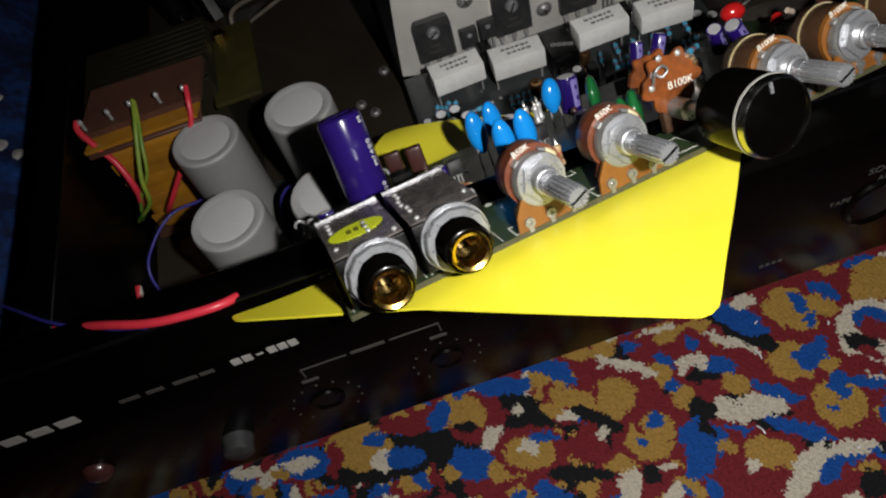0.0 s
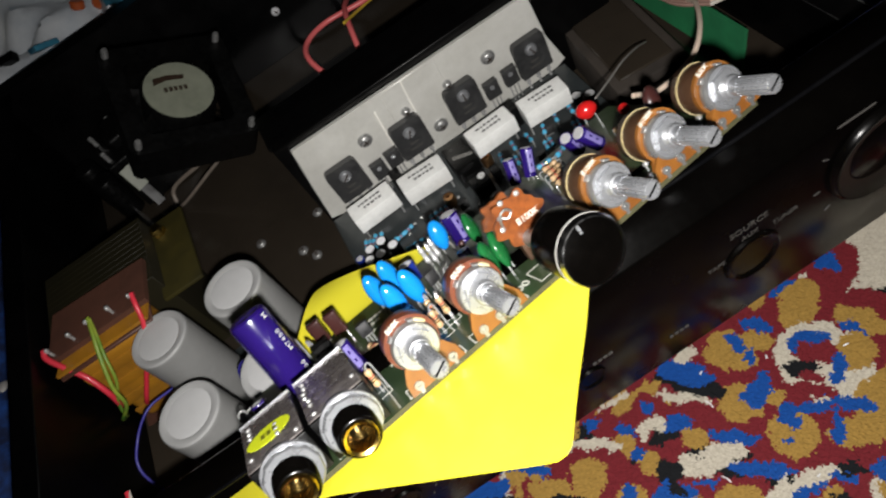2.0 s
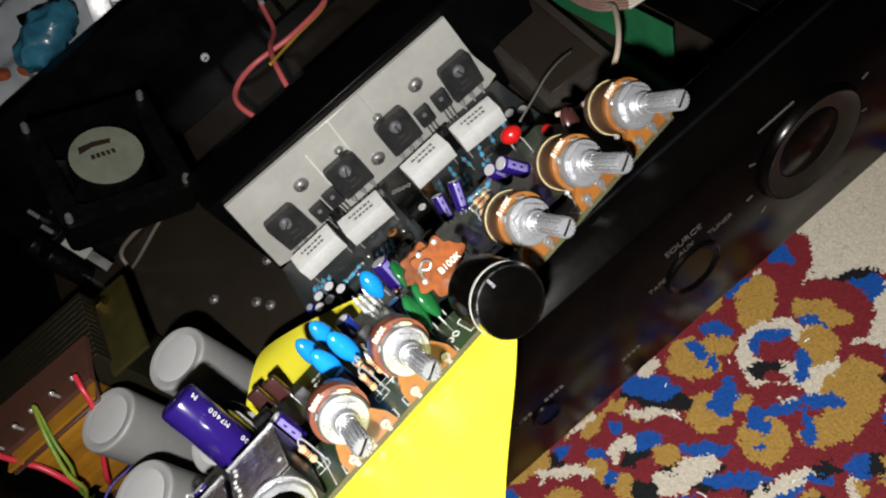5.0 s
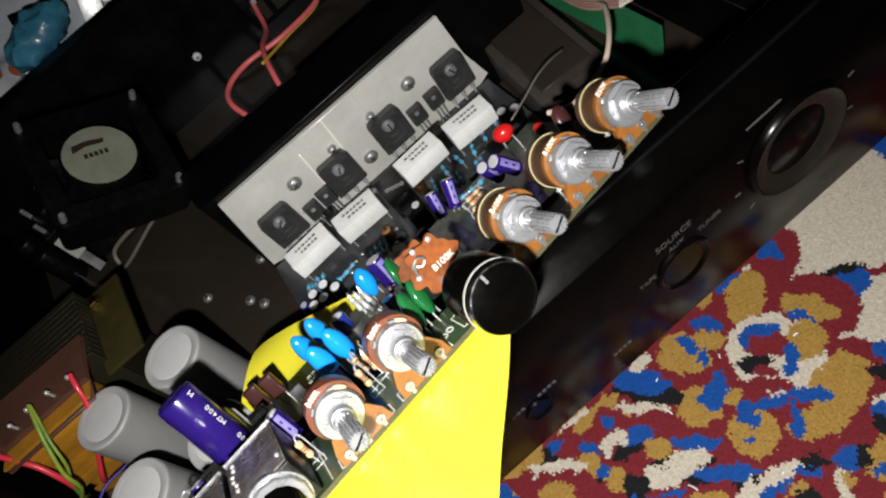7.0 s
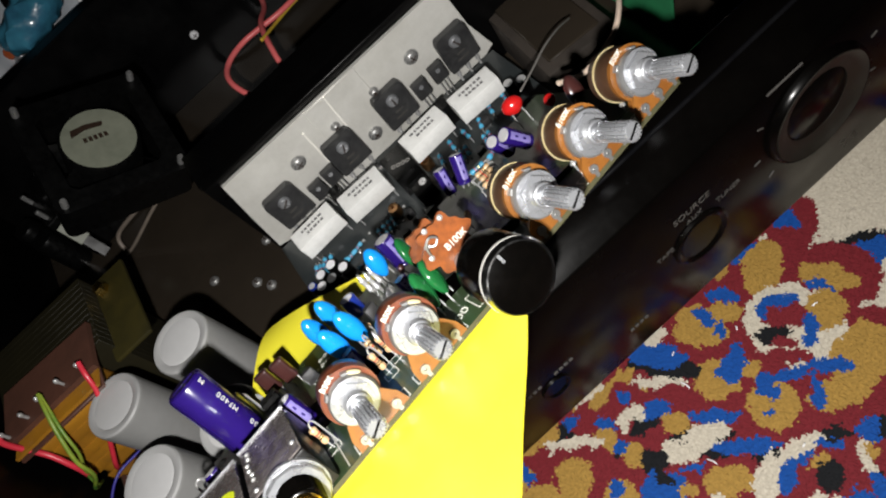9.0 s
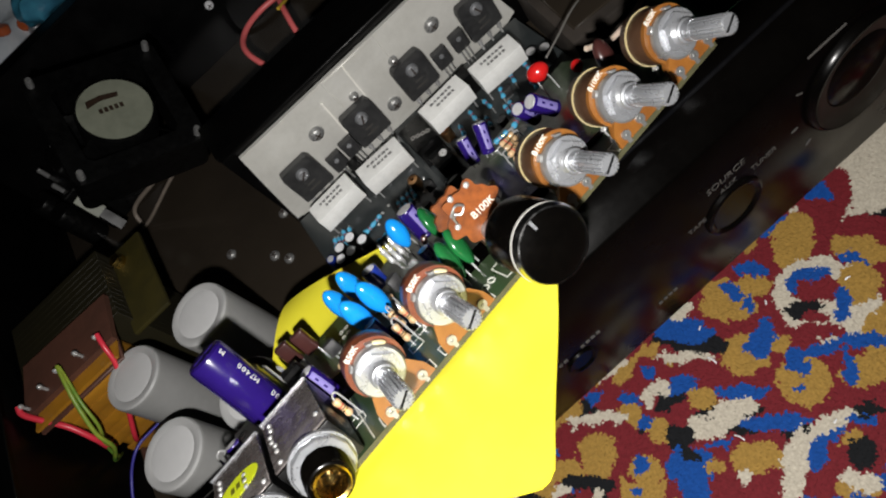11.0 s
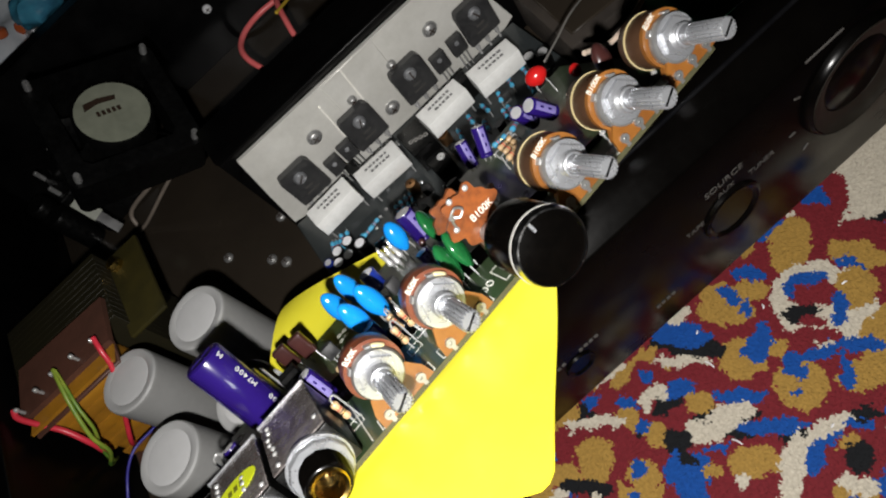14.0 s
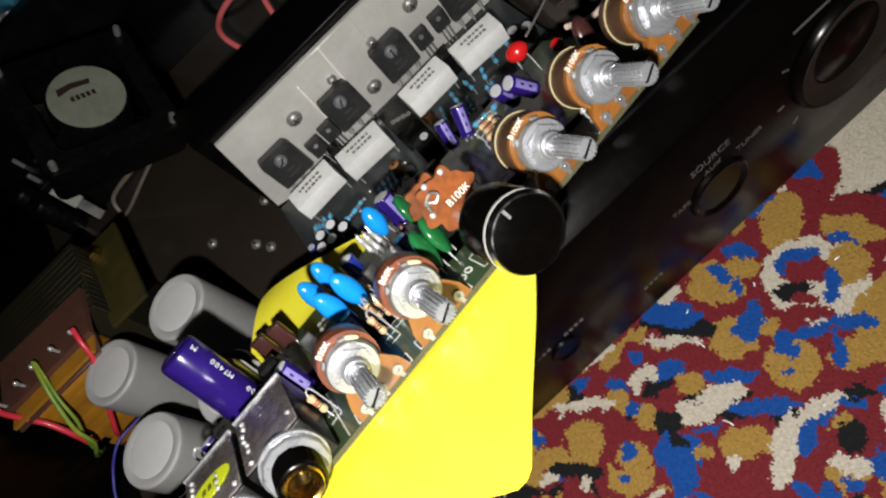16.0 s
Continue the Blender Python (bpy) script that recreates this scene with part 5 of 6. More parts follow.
def build_amp():
    ab = thing("amplifier_board", pose(0, 0, 0), "dark power amplifier board bolted to a bare aluminium plate", "circuit board")
    bm = bm_new()
    box(bm, -0.037, 0.114, 0.088, 0.157, AMP_Z - 0.0016, AMP_Z, 0.0002, 1)
    part("board", bm, "pcb_dark", ab, "near-black circuit board")
    for x in (-0.033, 0.110):
        for y in (0.092, 0.152):
            bm = bm_new()
            lathe(bm, [(0, FLOOR_Z), (0.003, FLOOR_Z), (0.003, AMP_Z - 0.0016), (0, AMP_Z - 0.0016)], 12, pose(x, y, 0))
            part("spacer", bm, "dull_steel", ab)
    # aluminium plate with clipped lower corners, made of three joined sheets
    bm = bm_new()
    slab(bm, [(-0.0305, 0.0895), (-0.0340, 0.0620), (-0.0365, 0.0385), (-0.030, 0.0365), (0.110, 0.0365), (0.1160, 0.0390), (0.1100, 0.0600), (0.1075, 0.0880)], -0.1605, -0.1585, pose(0, 0, 0, 90))
    plate = part("plate", bm, "aluminium", ab, "bare aluminium plate with scuffs")
    for x0, x1 in ((0.0205, 0.0525),):
        bm = bm_new()
        box(bm, x0, x1, 0.1579, 0.1586, 0.040, 0.0885, 0.0003, 1)
        part("insulator_strip", bm, "aluminium", ab, "raised strip of the plate")
    # pale slivers along the plate's bends, their highlight painted as colour
    bm = bm_new()
    slab(bm, [(0.0138, 0.0807), (0.0123, 0.0518), (0.0133, 0.0518), (0.0146, 0.0807)], -0.1586, -0.1574, pose(0, 0, 0, 90))
    part("seam_edge", bm, "edge_glint", ab, "bent plate edge with its highlight painted near-white")
    bm = bm_new()
    slab(bm, [(0.0325, 0.0879), (0.0304, 0.0445), (0.0314, 0.0445), (0.0333, 0.0879)], -0.1586, -0.1574, pose(0, 0, 0, 90))
    part("seam_edge", bm, "edge_glint", ab, "bent plate edge with its highlight painted near-white")
    # power transistors
    for k, x in enumerate((-0.0165, 0.0230, 0.0565, 0.0985)):
        t = new("power_transistor")
        t.parent = ab
        t["label"] = "large flat black power transistor screwed to the plate"
        t.matrix_basis = pose(x, 0.1580, 0.0585, 90, 0, 0) @ Matrix.Diagonal((1.18, 1.18, 1.0, 1))
        bm = bm_new()
        slab(bm, [(-0.0078, -0.0110), (0.0078, -0.0110), (0.0078, 0.0060), (0.0066, 0.0085), (-0.0066, 0.0085), (-0.0078, 0.0060)], 0.0001, 0.0046)
        bmesh.ops.bevel(bm, geom=bm.edges[:], offset=0.0004, segments=2, affect="EDGES")
        part("case", bm, "epoxy", t)
        bm = bm_new()
        lathe(bm, [(0, 0.0046), (0.0028, 0.0046), (0.0028, 0.0056), (0.0022, 0.0064), (0, 0.0066)], 20, pose(0, 0.0030, 0))
        sc = part("screw", bm, "steel", t, "round-headed screw")
        bm = bm_new()
        box(bm, -0.0020, 0.0020, -0.0003, 0.0003, 0.0063, 0.0068, m=pose(0, 0.0030, 0, 0, 0, 40 + 25 * k))
        part("screw_slot", bm, "band_dark", t)
        for s in (-0.0054, 0.0, 0.0054):
            bm = bm_new()
            box(bm, s - 0.0010, s + 0.0010, -0.0150, -0.0108, 0.0016, 0.0024, 0.0002, 1)
            tube(bm, [(s, -0.0145, 0.0020), (s, -0.0185, 0.0028), (s, -0.0214, 0.0060)], 0.0006, 6)
            part("leg", bm, "solder", t)
        for r, w in ((0.0, 0.004), (-0.003, 0.006)):
            bm = bm_new()
            box(bm, -w / 2, w / 2, -0.0040 + r, -0.0031 + r, 0.0046, 0.0047)
            part("case_print", bm, "dim_ink", t)
    # small driver transistors
    for x, z in ((0.0000, 0.0535), (0.0095, 0.0550), (0.0715, 0.0555), (0.0830, 0.0560)):
        t = new("driver_transistor")
        t.parent = ab
        t.matrix_basis = pose(x, 0.1535, z, 90, 0, 0)
        bm = bm_new()
        box(bm, -0.0040, 0.0040, -0.0052, 0.0052, -0.0004, 0.0030, 0.0004, 2)
        part("case", bm, "epoxy", t)
        bm = bm_new()
        lathe(bm, [(0, 0.0030), (0.0013, 0.0030), (0.0011, 0.0034), (0, 0.0034)], 14, pose(0, 0.0020, 0))
        part("hole", bm, "steel", t)
        for s in (-0.0022, 0.0, 0.0022):
            bm = bm_new()
            tube(bm, [(s, -0.0050, 0.0012), (s, -0.0150, 0.0012), (s, -0.0165, 0.0012)], 0.0004, 5)
            part("leg", bm, "solder", t)
    # screws in the plate
    for x, z, big in ((0.0023, 0.0701, 1), (0.0399, 0.0501, 1), (0.0775, 0.0697, 1), (0.0276, 0.0709, 0), (0.0527, 0.0702, 0)):
        sc = new("screw")
        sc.parent = ab
        sc.matrix_basis = pose(x, 0.1580, z, 90, 0, 0)
        r = 0.0032 if big else 0.0020
        bm = bm_new()
        lathe(bm, [(0, 0), (r * 1.25, 0), (r * 1.25, 0.0005), (r, 0.0006), (r * 0.95, 0.0018), (r * 0.6, 0.0026), (0, 0.0028)], 22)
        part("head", bm, "dull_steel", sc)
        bm = bm_new()
        for a in (20, 110):
            box(bm, -r * 0.6, r * 0.6, -0.0003, 0.0003, 0.0024, 0.0029, m=pose(0, 0, 0, 0, 0, a))
        part("cross", bm, "band_dark", sc)
    # white cement resistors
    for k, (x, y, turn) in enumerate(((-0.0125, 0.1315, 3), (0.0160, 0.1275, -2), (0.0570, 0.1285, 2), (0.0865, 0.1250, -3))):
        r = new("cement_resistor")
        r.parent = ab
        r["label"] = "white ceramic power resistor with black printing"
        r.matrix_basis = pose(x, y, AMP_Z + 0.0105, 0, 0, turn) @ Matrix.Diagonal((1.1, 1.2, 1.0, 1))
        bm = bm_new()
        box(bm, -0.0112, 0.0112, -0.0048, 0.0048, 0.0, 0.0100, 0.0004, 2)
        part("body", bm, "cement", r)
        for row in range(2):
            x0 = -0.0060 + 0.002 * row
            for i in range(6 - row):
                bm = bm_new()
                w = 0.0011 + 0.0004 * ((i * 7 + k) % 3)
                box(bm, x0, x0 + w, 0.0012 - 0.0026 * row, 0.0024 - 0.0026 * row, 0.00995, 0.01008)
                part("printing", bm, "ink", r)
                x0 += w + 0.0006
        for s in (-1, 1):
            bm = bm_new()
            tube(bm, [(s * 0.0100, 0, 0.0020), (s * 0.0100, 0, -0.0120)], 0.0004, 6, smooth=False)
            part("lead", bm, "solder", r)
    # blue metal film resistors in rows
    for k, (x, y, t) in enumerate(((-0.0200, 0.1180, 10), (-0.0150, 0.1180, 12), (-0.0100, 0.1180, 8), (-0.0050, 0.1190, 14), (0.0080, 0.1150, 80), (0.0110, 0.1150, 82), (0.0140, 0.1150, 78), (0.0170, 0.1150, 80),
                                   (0.0600, 0.1160, 84), (0.0630, 0.1160, 80), (0.0660, 0.1160, 78), (0.0760, 0.1130, 80), (0.0790, 0.1130, 82), (0.0930, 0.1130, 80), (0.0960, 0.1130, 76), (0.0990, 0.1130, 80),
                                   (0.0000, 0.1080, 8), (0.0060, 0.1060, 10), (0.0850, 0.1060, 6), (-0.0080, 0.1080, 0))):
        resistor(x, y, t, "blue_res", False, ab, AMP_Z + 0.0014, ("band_dark", "band_red", "band_dark"))
    for k in range(11):
        resistor((-0.0270 + 0.0022 * k) if k < 5 else (0.0540 + 0.0085 * (k - 5)), 0.1215 - 0.0012 * (k % 3), 70 + 7 * (k % 4), "blue_res", False, ab, AMP_Z + 0.0060, ("band_dark", "band_red"))
    # relay-like black blocks and capacitors in the middle
    for x0, x1, y0, y1, h in ((0.0310, 0.0440, 0.1210, 0.1400, 0.0135), (0.0330, 0.0430, 0.1090, 0.1190, 0.0090), (0.0020, 0.0080, 0.1410, 0.1490, 0.0140), (0.0690, 0.0760, 0.1360, 0.1440, 0.0130), (0.0455, 0.0500, 0.1120, 0.1180, 0.0070)):
        c = new("black_block")
        c.parent = ab
        bm = bm_new()
        box(bm, x0, x1, y0, y1, AMP_Z, AMP_Z + h, 0.0005, 2)
        part("case", bm, "black_plastic", c)
    for k in range(4):
        bm = bm_new()
        ring_flat(bm, 0.0007, 0.0012, 0, 0.0001, 14, pose(0.0345 + 0.0025 * k, 0.1300 - 0.001 * k, AMP_Z + 0.01355))
        part("block_marking", bm, "panel_ink", ab)
    bm = bm_new()
    ring_flat(bm, 0.0004, 0.0020, 0, 0.0003, 18, pose(0.0400, 0.1140, AMP_Z + 0.0091))
    part("block_screw", bm, "cap_top", ab)
    for x, y, h, mat in ((0.0210, 0.1180, 0.006, "copper"), (0.0480, 0.1260, 0.007, "copper")):
        bm = bm_new()
        lathe(bm, [(0.0008, 0), (0.0026, 0), (0.0030, 0.001), (0.0030, h - 0.001), (0.0026, h), (0.0008, h)], 20, pose(x, y, AMP_Z), closed=True)
        part("coil", bm, mat, ab, "small copper coil")
    for x, y in ((-0.0260, 0.1160), (-0.0192, 0.1165), (-0.0225, 0.1095), (-0.0150, 0.1100), (-0.0285, 0.1100)):
        electrolytic(x, y, 0.0031, 0.0085, "black_plastic", (0, 0), 0, None, ab, "small black capacitor with a white top", "white_plastic", AMP_Z)
    for x, y in ((-0.0320, 0.1050), (-0.0330, 0.1160)):
        electrolytic(x, y, 0.0022, 0.0070, "blue_sleeve", (0, 0), 0, None, ab, "", "cap_top", AMP_Z)
    for x, y, a in ((0.0250, 0.1080, 0), (0.0530, 0.1060, 30), (0.0700, 0.1060, 10), (0.0820, 0.1180, 0), (0.1030, 0.1180, 40), (0.1060, 0.1060, 0), (-0.0040, 0.1000, 0), (0.0180, 0.1000, 0)):
        t = transistor(x, y, a, ab)
        t.matrix_basis = pose(x, y, AMP_Z, 0, 0, a)
    for x, y in ((0.1020, 0.1220), (0.1075, 0.1180)):
        electrolytic(x, y, 0.0030, 0.0100, "black_plastic", (0, 0), 0, None, ab, "", "cap_top", AMP_Z)
    rng = random.Random(8)
    for _ in range(26):
        bm = bm_new()
        drop(bm, 0.0009, 0.0009, 0.0006, pose(rng.uniform(-0.033, 0.110), rng.uniform(0.092, 0.122), AMP_Z + 0.0003), 8, 5)
        part("solder_blob", bm, "solder", ab)


build_amp()


def build_heatsink():
    hs = thing("heat_sink", pose(0, 0, 0), "long black finned heat sink behind the aluminium plate", "heat sink")
    bm = bm_new()
    box(bm, -0.038, 0.150, 0.1612, 0.1680, FLOOR_Z + 0.0005, 0.0930, 0.0004, 1)
    part("spine", bm, "black_steel", hs)
    bm = bm_new()
    box(bm, -0.040, 0.152, 0.1680, 0.1960, 0.0885, 0.0915, 0.0006, 2)
    part("top_rail", bm, "black_steel", hs)
    for k in range(4):
        y = 0.1965 + k * 0.0040
        bm = bm_new()
        box(bm, -0.040, 0.152, y, y + 0.0022, FLOOR_Z + 0.0005, 0.0900 - 0.003 * k, 0.0003, 1)
        part("fin", bm, "black_steel", hs)
    bm = bm_new()
    box(bm, -0.039, 0.151, 0.1680, 0.2120, FLOOR_Z + 0.0005, FLOOR_Z + 0.006, 0.0004, 1)
    part("web", bm, "black_steel", hs)


build_heatsink()


# ---- supply capacitors, transformer, fan ----
def build_big_cap(x, y, top, r=0.0147):
    c = thing("smoothing_capacitor", pose(x, y, FLOOR_Z), "grey sleeved smoothing capacitor with a pale grey top", "capacitor", "smoothing capacitors")
    h = top - FLOOR_Z
    bm = bm_new()
    lathe(bm, [(0, 0), (r * 0.94, 0), (r * 0.98, 0.001), (r, 0.003), (r, 0.005), (r * 0.965, 0.0068), (r, 0.0086), (r, h - 0.0020), (r * 0.985, h - 0.0008), (r * 0.95, h), (r * 0.90, h - 0.0002)], 56)
    part("sleeve", bm, "grey_sleeve", c, "mid grey plastic sleeve")
    bm = bm_new()
    lathe(bm, [(r * 0.985, h - 0.0006), (r * 0.95, h + 0.0003), (r * 0.80, h + 0.0004), (r * 0.745, h - 0.0001), (r * 0.70, h - 0.0002)], 56)
    part("shoulder", bm, "grey_rim", c, "rolled rim of the sleeve")
    bm = bm_new()
    lathe(bm, [(r * 0.76, h - 0.0010), (r * 0.735, h - 0.0001), (r * 0.60, h + 0.0002), (0, h + 0.0002)], 56)
    part("top_disc", bm, "grey_disc", c, "flat pale grey top disc")
    return c


build_big_cap(-0.0825, 0.1040, 0.0880)
build_big_cap(-0.1240, 0.1070, 0.0850)
build_big_cap(-0.1180, 0.0590, 0.0860)
build_big_cap(-0.0790, 0.0560, 0.0850)


def build_supply_board():
    b = thing("supply_board", pose(0, 0, 0), "dark supply board under the grey capacitors", "circuit board")
    bm = bm_new()
    box(bm, -0.150, -0.058, 0.030, 0.130, FLOOR_Z + 0.0003, FLOOR_Z + 0.0018)
    part("board", bm, "pcb_dark", b)
    rng = random.Random(2)
    for _ in range(14):
        bm = bm_new()
        x, y = rng.uniform(-0.148, -0.138), rng.uniform(0.034, 0.126)
        drop(bm, 0.0011, 0.0011, 0.0009, pose(x, y, FLOOR_Z + 0.002), 8, 5)
        part("solder_blob", bm, "solder", b)
    for x, y, w in ((-0.1440, 0.0480, 0.010), (-0.1450, 0.0800, 0.008)):
        bm = bm_new()
        box(bm, x - 0.004, x + 0.004, y - w / 2, y + w / 2, FLOOR_Z + 0.0018, FLOOR_Z + 0.012, 0.0006, 2)
        part("terminal", bm, "black_plastic", b)


build_supply_board()


def build_transformer():
    t = thing("mains_transformer", pose(-0.1475, 0.150, FLOOR_Z, 0, 0, 0), "mains transformer wound with orange tape in an olive frame", "transformer")
    for k in range(12):
        bm = bm_new()
        box(bm, -0.0295, 0.0295, -0.0080 + 0.0039 * k, -0.00425 + 0.0039 * k, 0.0, 0.0640, 0.0001, 1)
        part("lamination", bm, "trafo_core", t)
    bm = bm_new()
    box(bm, -0.0240, 0.0190, -0.0290, -0.0085, 0.004, 0.060, 0.005, 4)
    part("winding", bm, "trafo_tape", t, "winding wrapped in amber tape")
    for k in range(4):
        bm = bm_new()
        box(bm, -0.0245 + 0.0004 * k, 0.0195, -0.0296, -0.0280, 0.010 + 0.012 * k, 0.0165 + 0.012 * k, 0.0006, 2)
        part("tape_wrap", bm, "trafo_tape", t)
    for z in (0.002, 0.0605):
        bm = bm_new()
        box(bm, -0.0275, 0.0235, -0.0315, -0.0084, z, z + 0.0020, 0.0005, 1)
        part("bobbin_flange", bm, "trafo_card", t)
    bm = bm_new()
    slab(bm, [(-0.0290, -0.0225), (0.0255, -0.0225), (0.0285, 0.0040), (-0.0240, 0.0060)], 0.0646, 0.0676)
    part("terminal_card", bm, "trafo_card", t, "reddish brown card with solder pins")
    bm = bm_new()
    slab(bm, [(-0.0280, -0.0300), (0.0220, -0.0300), (0.0240, -0.0215), (-0.0200, -0.0190), (-0.0260, -0.0240)], 0.0628, 0.0646)
    part("tape_flap", bm, "trafo_tape", t, "ragged flap of amber tape")
    for k, (x, y) in enumerate(((-0.0255, -0.0195), (-0.0135, -0.0185), (-0.0035, -0.0180), (0.0085, -0.0185), (0.0205, -0.0200))):
        bm = bm_new()
        box(bm, x - 0.0006, x + 0.0006, y - 0.0006, y + 0.0006, 0.0670, 0.0720, 0.0002, 1)
        drop(bm, 0.0012, 0.0012, 0.0016, pose(x, y, 0.0718), 8, 6)
        part("solder_pin", bm, "solder", t)
    for x, y in ((0.0340, 0.0300), (-0.0200, 0.0440)):
        bm = bm_new()
        box(bm, x - 0.007, x + 0.015, y - 0.046, y + 0.010, 0.052, 0.0545, 0.001, 2)
        part("bracket", bm, "olive_frame", t, "olive lacquered mounting bracket")
        bm = bm_new()
        lathe(bm, [(0, 0.0540), (0.004, 0.0540), (0.004, 0.0570), (0.003, 0.0588), (0, 0.0590)], 6, pose(x, y, 0))
        part("bolt", bm, "brass", t, "brassy bolt head")


build_transformer()


def build_fan():
    f = thing("cooling_fan", pose(-0.066, 0.2370, 0.1070, 40, 0, 51) @ pose(0, 0, 0, 0, 0, -52) @ Matrix.Scale(1.14, 4), "black cooling fan with a round pale hub label", "fan")
    s = 0.030
    bm = bm_new()
    out = []
    for cx, cy, a0 in ((s, s, 0), (-s, s, 90), (-s, -s, 180), (s, -s, 270)):
        for a in range(0, 91, 15):
            out.append((cx - math.copysign(0.004, cx) + 0.004 * math.cos(radians(a0 + a)), cy - math.copysign(0.004, cy) + 0.004 * math.sin(radians(a0 + a))))
    n = len(out)
    inner = [(0.0275 * math.cos(math.atan2(y, x)), 0.0275 * math.sin(math.atan2(y, x))) for x, y in out]
    rows = [[bm.verts.new((x, y, z)) for x, y in ring] for ring, z in ((out, -0.001), (inner, -0.001), (inner, -0.022), (out, -0.022))]
    for a in range(4):
        for i in range(n):
            bm.faces.new((rows[a][i], rows[a][(i + 1) % n], rows[(a + 1) % 4][(i + 1) % n], rows[(a + 1) % 4][i]))
    part("frame", bm, "black_plastic", f)
    bm = bm_new()
    lathe(bm, [(0, -0.016), (0.0172, -0.016), (0.0174, -0.001), (0.0168, 0.0), (0, 0.0)], 40)
    part("hub", bm, "black_plastic", f)
    bm = bm_new()
    slab(bm, disc_outline(0.0160, 40), 0.00005, 0.00025)
    part("label", bm, "label_grey", f, "round greyish label with dark print")
    bm = bm_new()
    slab(bm, [(-0.0105, 0.0042), (-0.0040, 0.0062), (0.0040, 0.0058), (0.0048, 0.0082), (-0.0030, 0.0092), (-0.0098, 0.0082)], 0.0002, 0.0003)
    part("label_logo", bm, "band_dark", f)
    for x0, x1, y, h in ((-0.0065, 0.0040, 0.0010, 0.0026),):
        k = 0
        x = x0
        while x < x1:
            bm = bm_new()
            box(bm, x, x + 0.0016, y - h / 2, y + h / 2, 0.0002, 0.0003)
            part("label_print", bm, "band_dark", f)
            x += 0.0023
    for k in range(7):
        bm = bm_new()
        a = radians(360 / 7 * k)
        vs = []
        for r, z, d in ((0.0155, -0.004, 0.0), (0.0268, -0.004, 0.10), (0.0268, -0.017, 0.42), (0.0155, -0.015, 0.50)):
            vs.append((r * math.cos(a + d), r * math.sin(a + d), z))
        lo = [bm.verts.new(v) for v in vs]
        hi = [bm.verts.new((v[0], v[1], v[2] - 0.0012)) for v in vs]
        bm.faces.new(lo)
        bm.faces.new(hi[::-1])
        for i in range(4):
            bm.faces.new((lo[i], hi[i], hi[(i + 1) % 4], lo[(i + 1) % 4]))
        part("blade", bm, "black_plastic", f)
    for sx in (-1, 1):
        for sy in (-1, 1):
            bm = bm_new()
            lathe(bm, [(0, 0.004), (0.0012, 0.004), (0.0016, 0.0032), (0.0018, -0.020), (0, -0.020)], 14, pose(sx * 0.0262, sy * 0.0262, 0))
            part("screw", bm, "dull_steel", f)
    for x in (-0.020, 0.020):
        bm = bm_new()
        tube(bm, [(x, 0.025, -0.020), (x, 0.028, -0.045), (x, 0.020, -0.070)], 0.0018, 8)
        part("stay", bm, "dull_steel", f)


build_fan()


# ---- wires ----
def wire(points, r, mat, label, group="", name="wire", bare=None):
    w = thing(name, pose(0, 0, 0), label, "wire", group)
    bm = bm_new()
    tube(bm, points, r, 10, 10)
    part("insulation", bm, mat, w)
    if bare:
        bm = bm_new()
        tube(bm, bare, r * 0.5, 6, 4)
        part("bare_end", bm, "solder", w)
    return w


wire([(-0.1662, 0.0136, 0.1120), (-0.1472, 0.0033, 0.1190), (-0.1322, -0.0032, 0.1210), (-0.1207, -0.0051, 0.1210), (-0.1094, -0.0040, 0.1190), (-0.1013, 0.0033, 0.1130), (-0.0945, 0.0142, 0.1040), (-0.0891, 0.0261, 0.0950)], 0.0014, "wire_red", "bright red wire running along the panel's rim")
wire([(-0.2078, 0.0510, 0.1000), (-0.1822, 0.0275, 0.1120), (-0.1646, 0.0124, 0.1170), (-0.1479, 0.0028, 0.1180), (-0.1324, -0.0036, 0.1195)], 0.0006, "wire_blue", "thin blue wire beside the red wire")
wire([(-0.1745, 0.1320, 0.0960), (-0.1750, 0.1283, 0.0940), (-0.1708, 0.1227, 0.0880), (-0.1655, 0.1165, 0.0800), (-0.1639, 0.1112, 0.0680), (-0.1688, 0.1149, 0.0550), (-0.1831, 0.1386, 0.0300)], 0.0014, "wire_red", "red wire soldered to the transformer", "transformer wires")
wire([(-0.1495, 0.1334, 0.0960), (-0.1496, 0.1245, 0.0940), (-0.1522, 0.1162, 0.0880), (-0.1569, 0.1068, 0.0760), (-0.1600, 0.1048, 0.0640), (-0.1725, 0.1115, 0.0500), (-0.1845, 0.1306, 0.0300)], 0.0010, "wire_green", "green and yellow earth wire from the transformer", "transformer wires")
wire([(-0.1486, 0.1321, 0.0960), (-0.1492, 0.1242, 0.0920), (-0.1509, 0.1153, 0.0860), (-0.1545, 0.1090, 0.0760), (-0.1651, 0.1108, 0.0620), (-0.1721, 0.1141, 0.0480), (-0.1828, 0.1313, 0.0300)], 0.0008, "wire_green", "green and yellow earth wire from the transformer", "transformer wires")
wire([(-0.1256, 0.1304, 0.0960), (-0.1262, 0.1245, 0.0930), (-0.1288, 0.1191, 0.0860), (-0.1367, 0.1135, 0.0760), (-0.1472, 0.1104, 0.0640), (-0.1583, 0.1119, 0.0500), (-0.1695, 0.1305, 0.0300)], 0.0012, "wire_red", "red wire soldered to the transformer", "transformer wires")
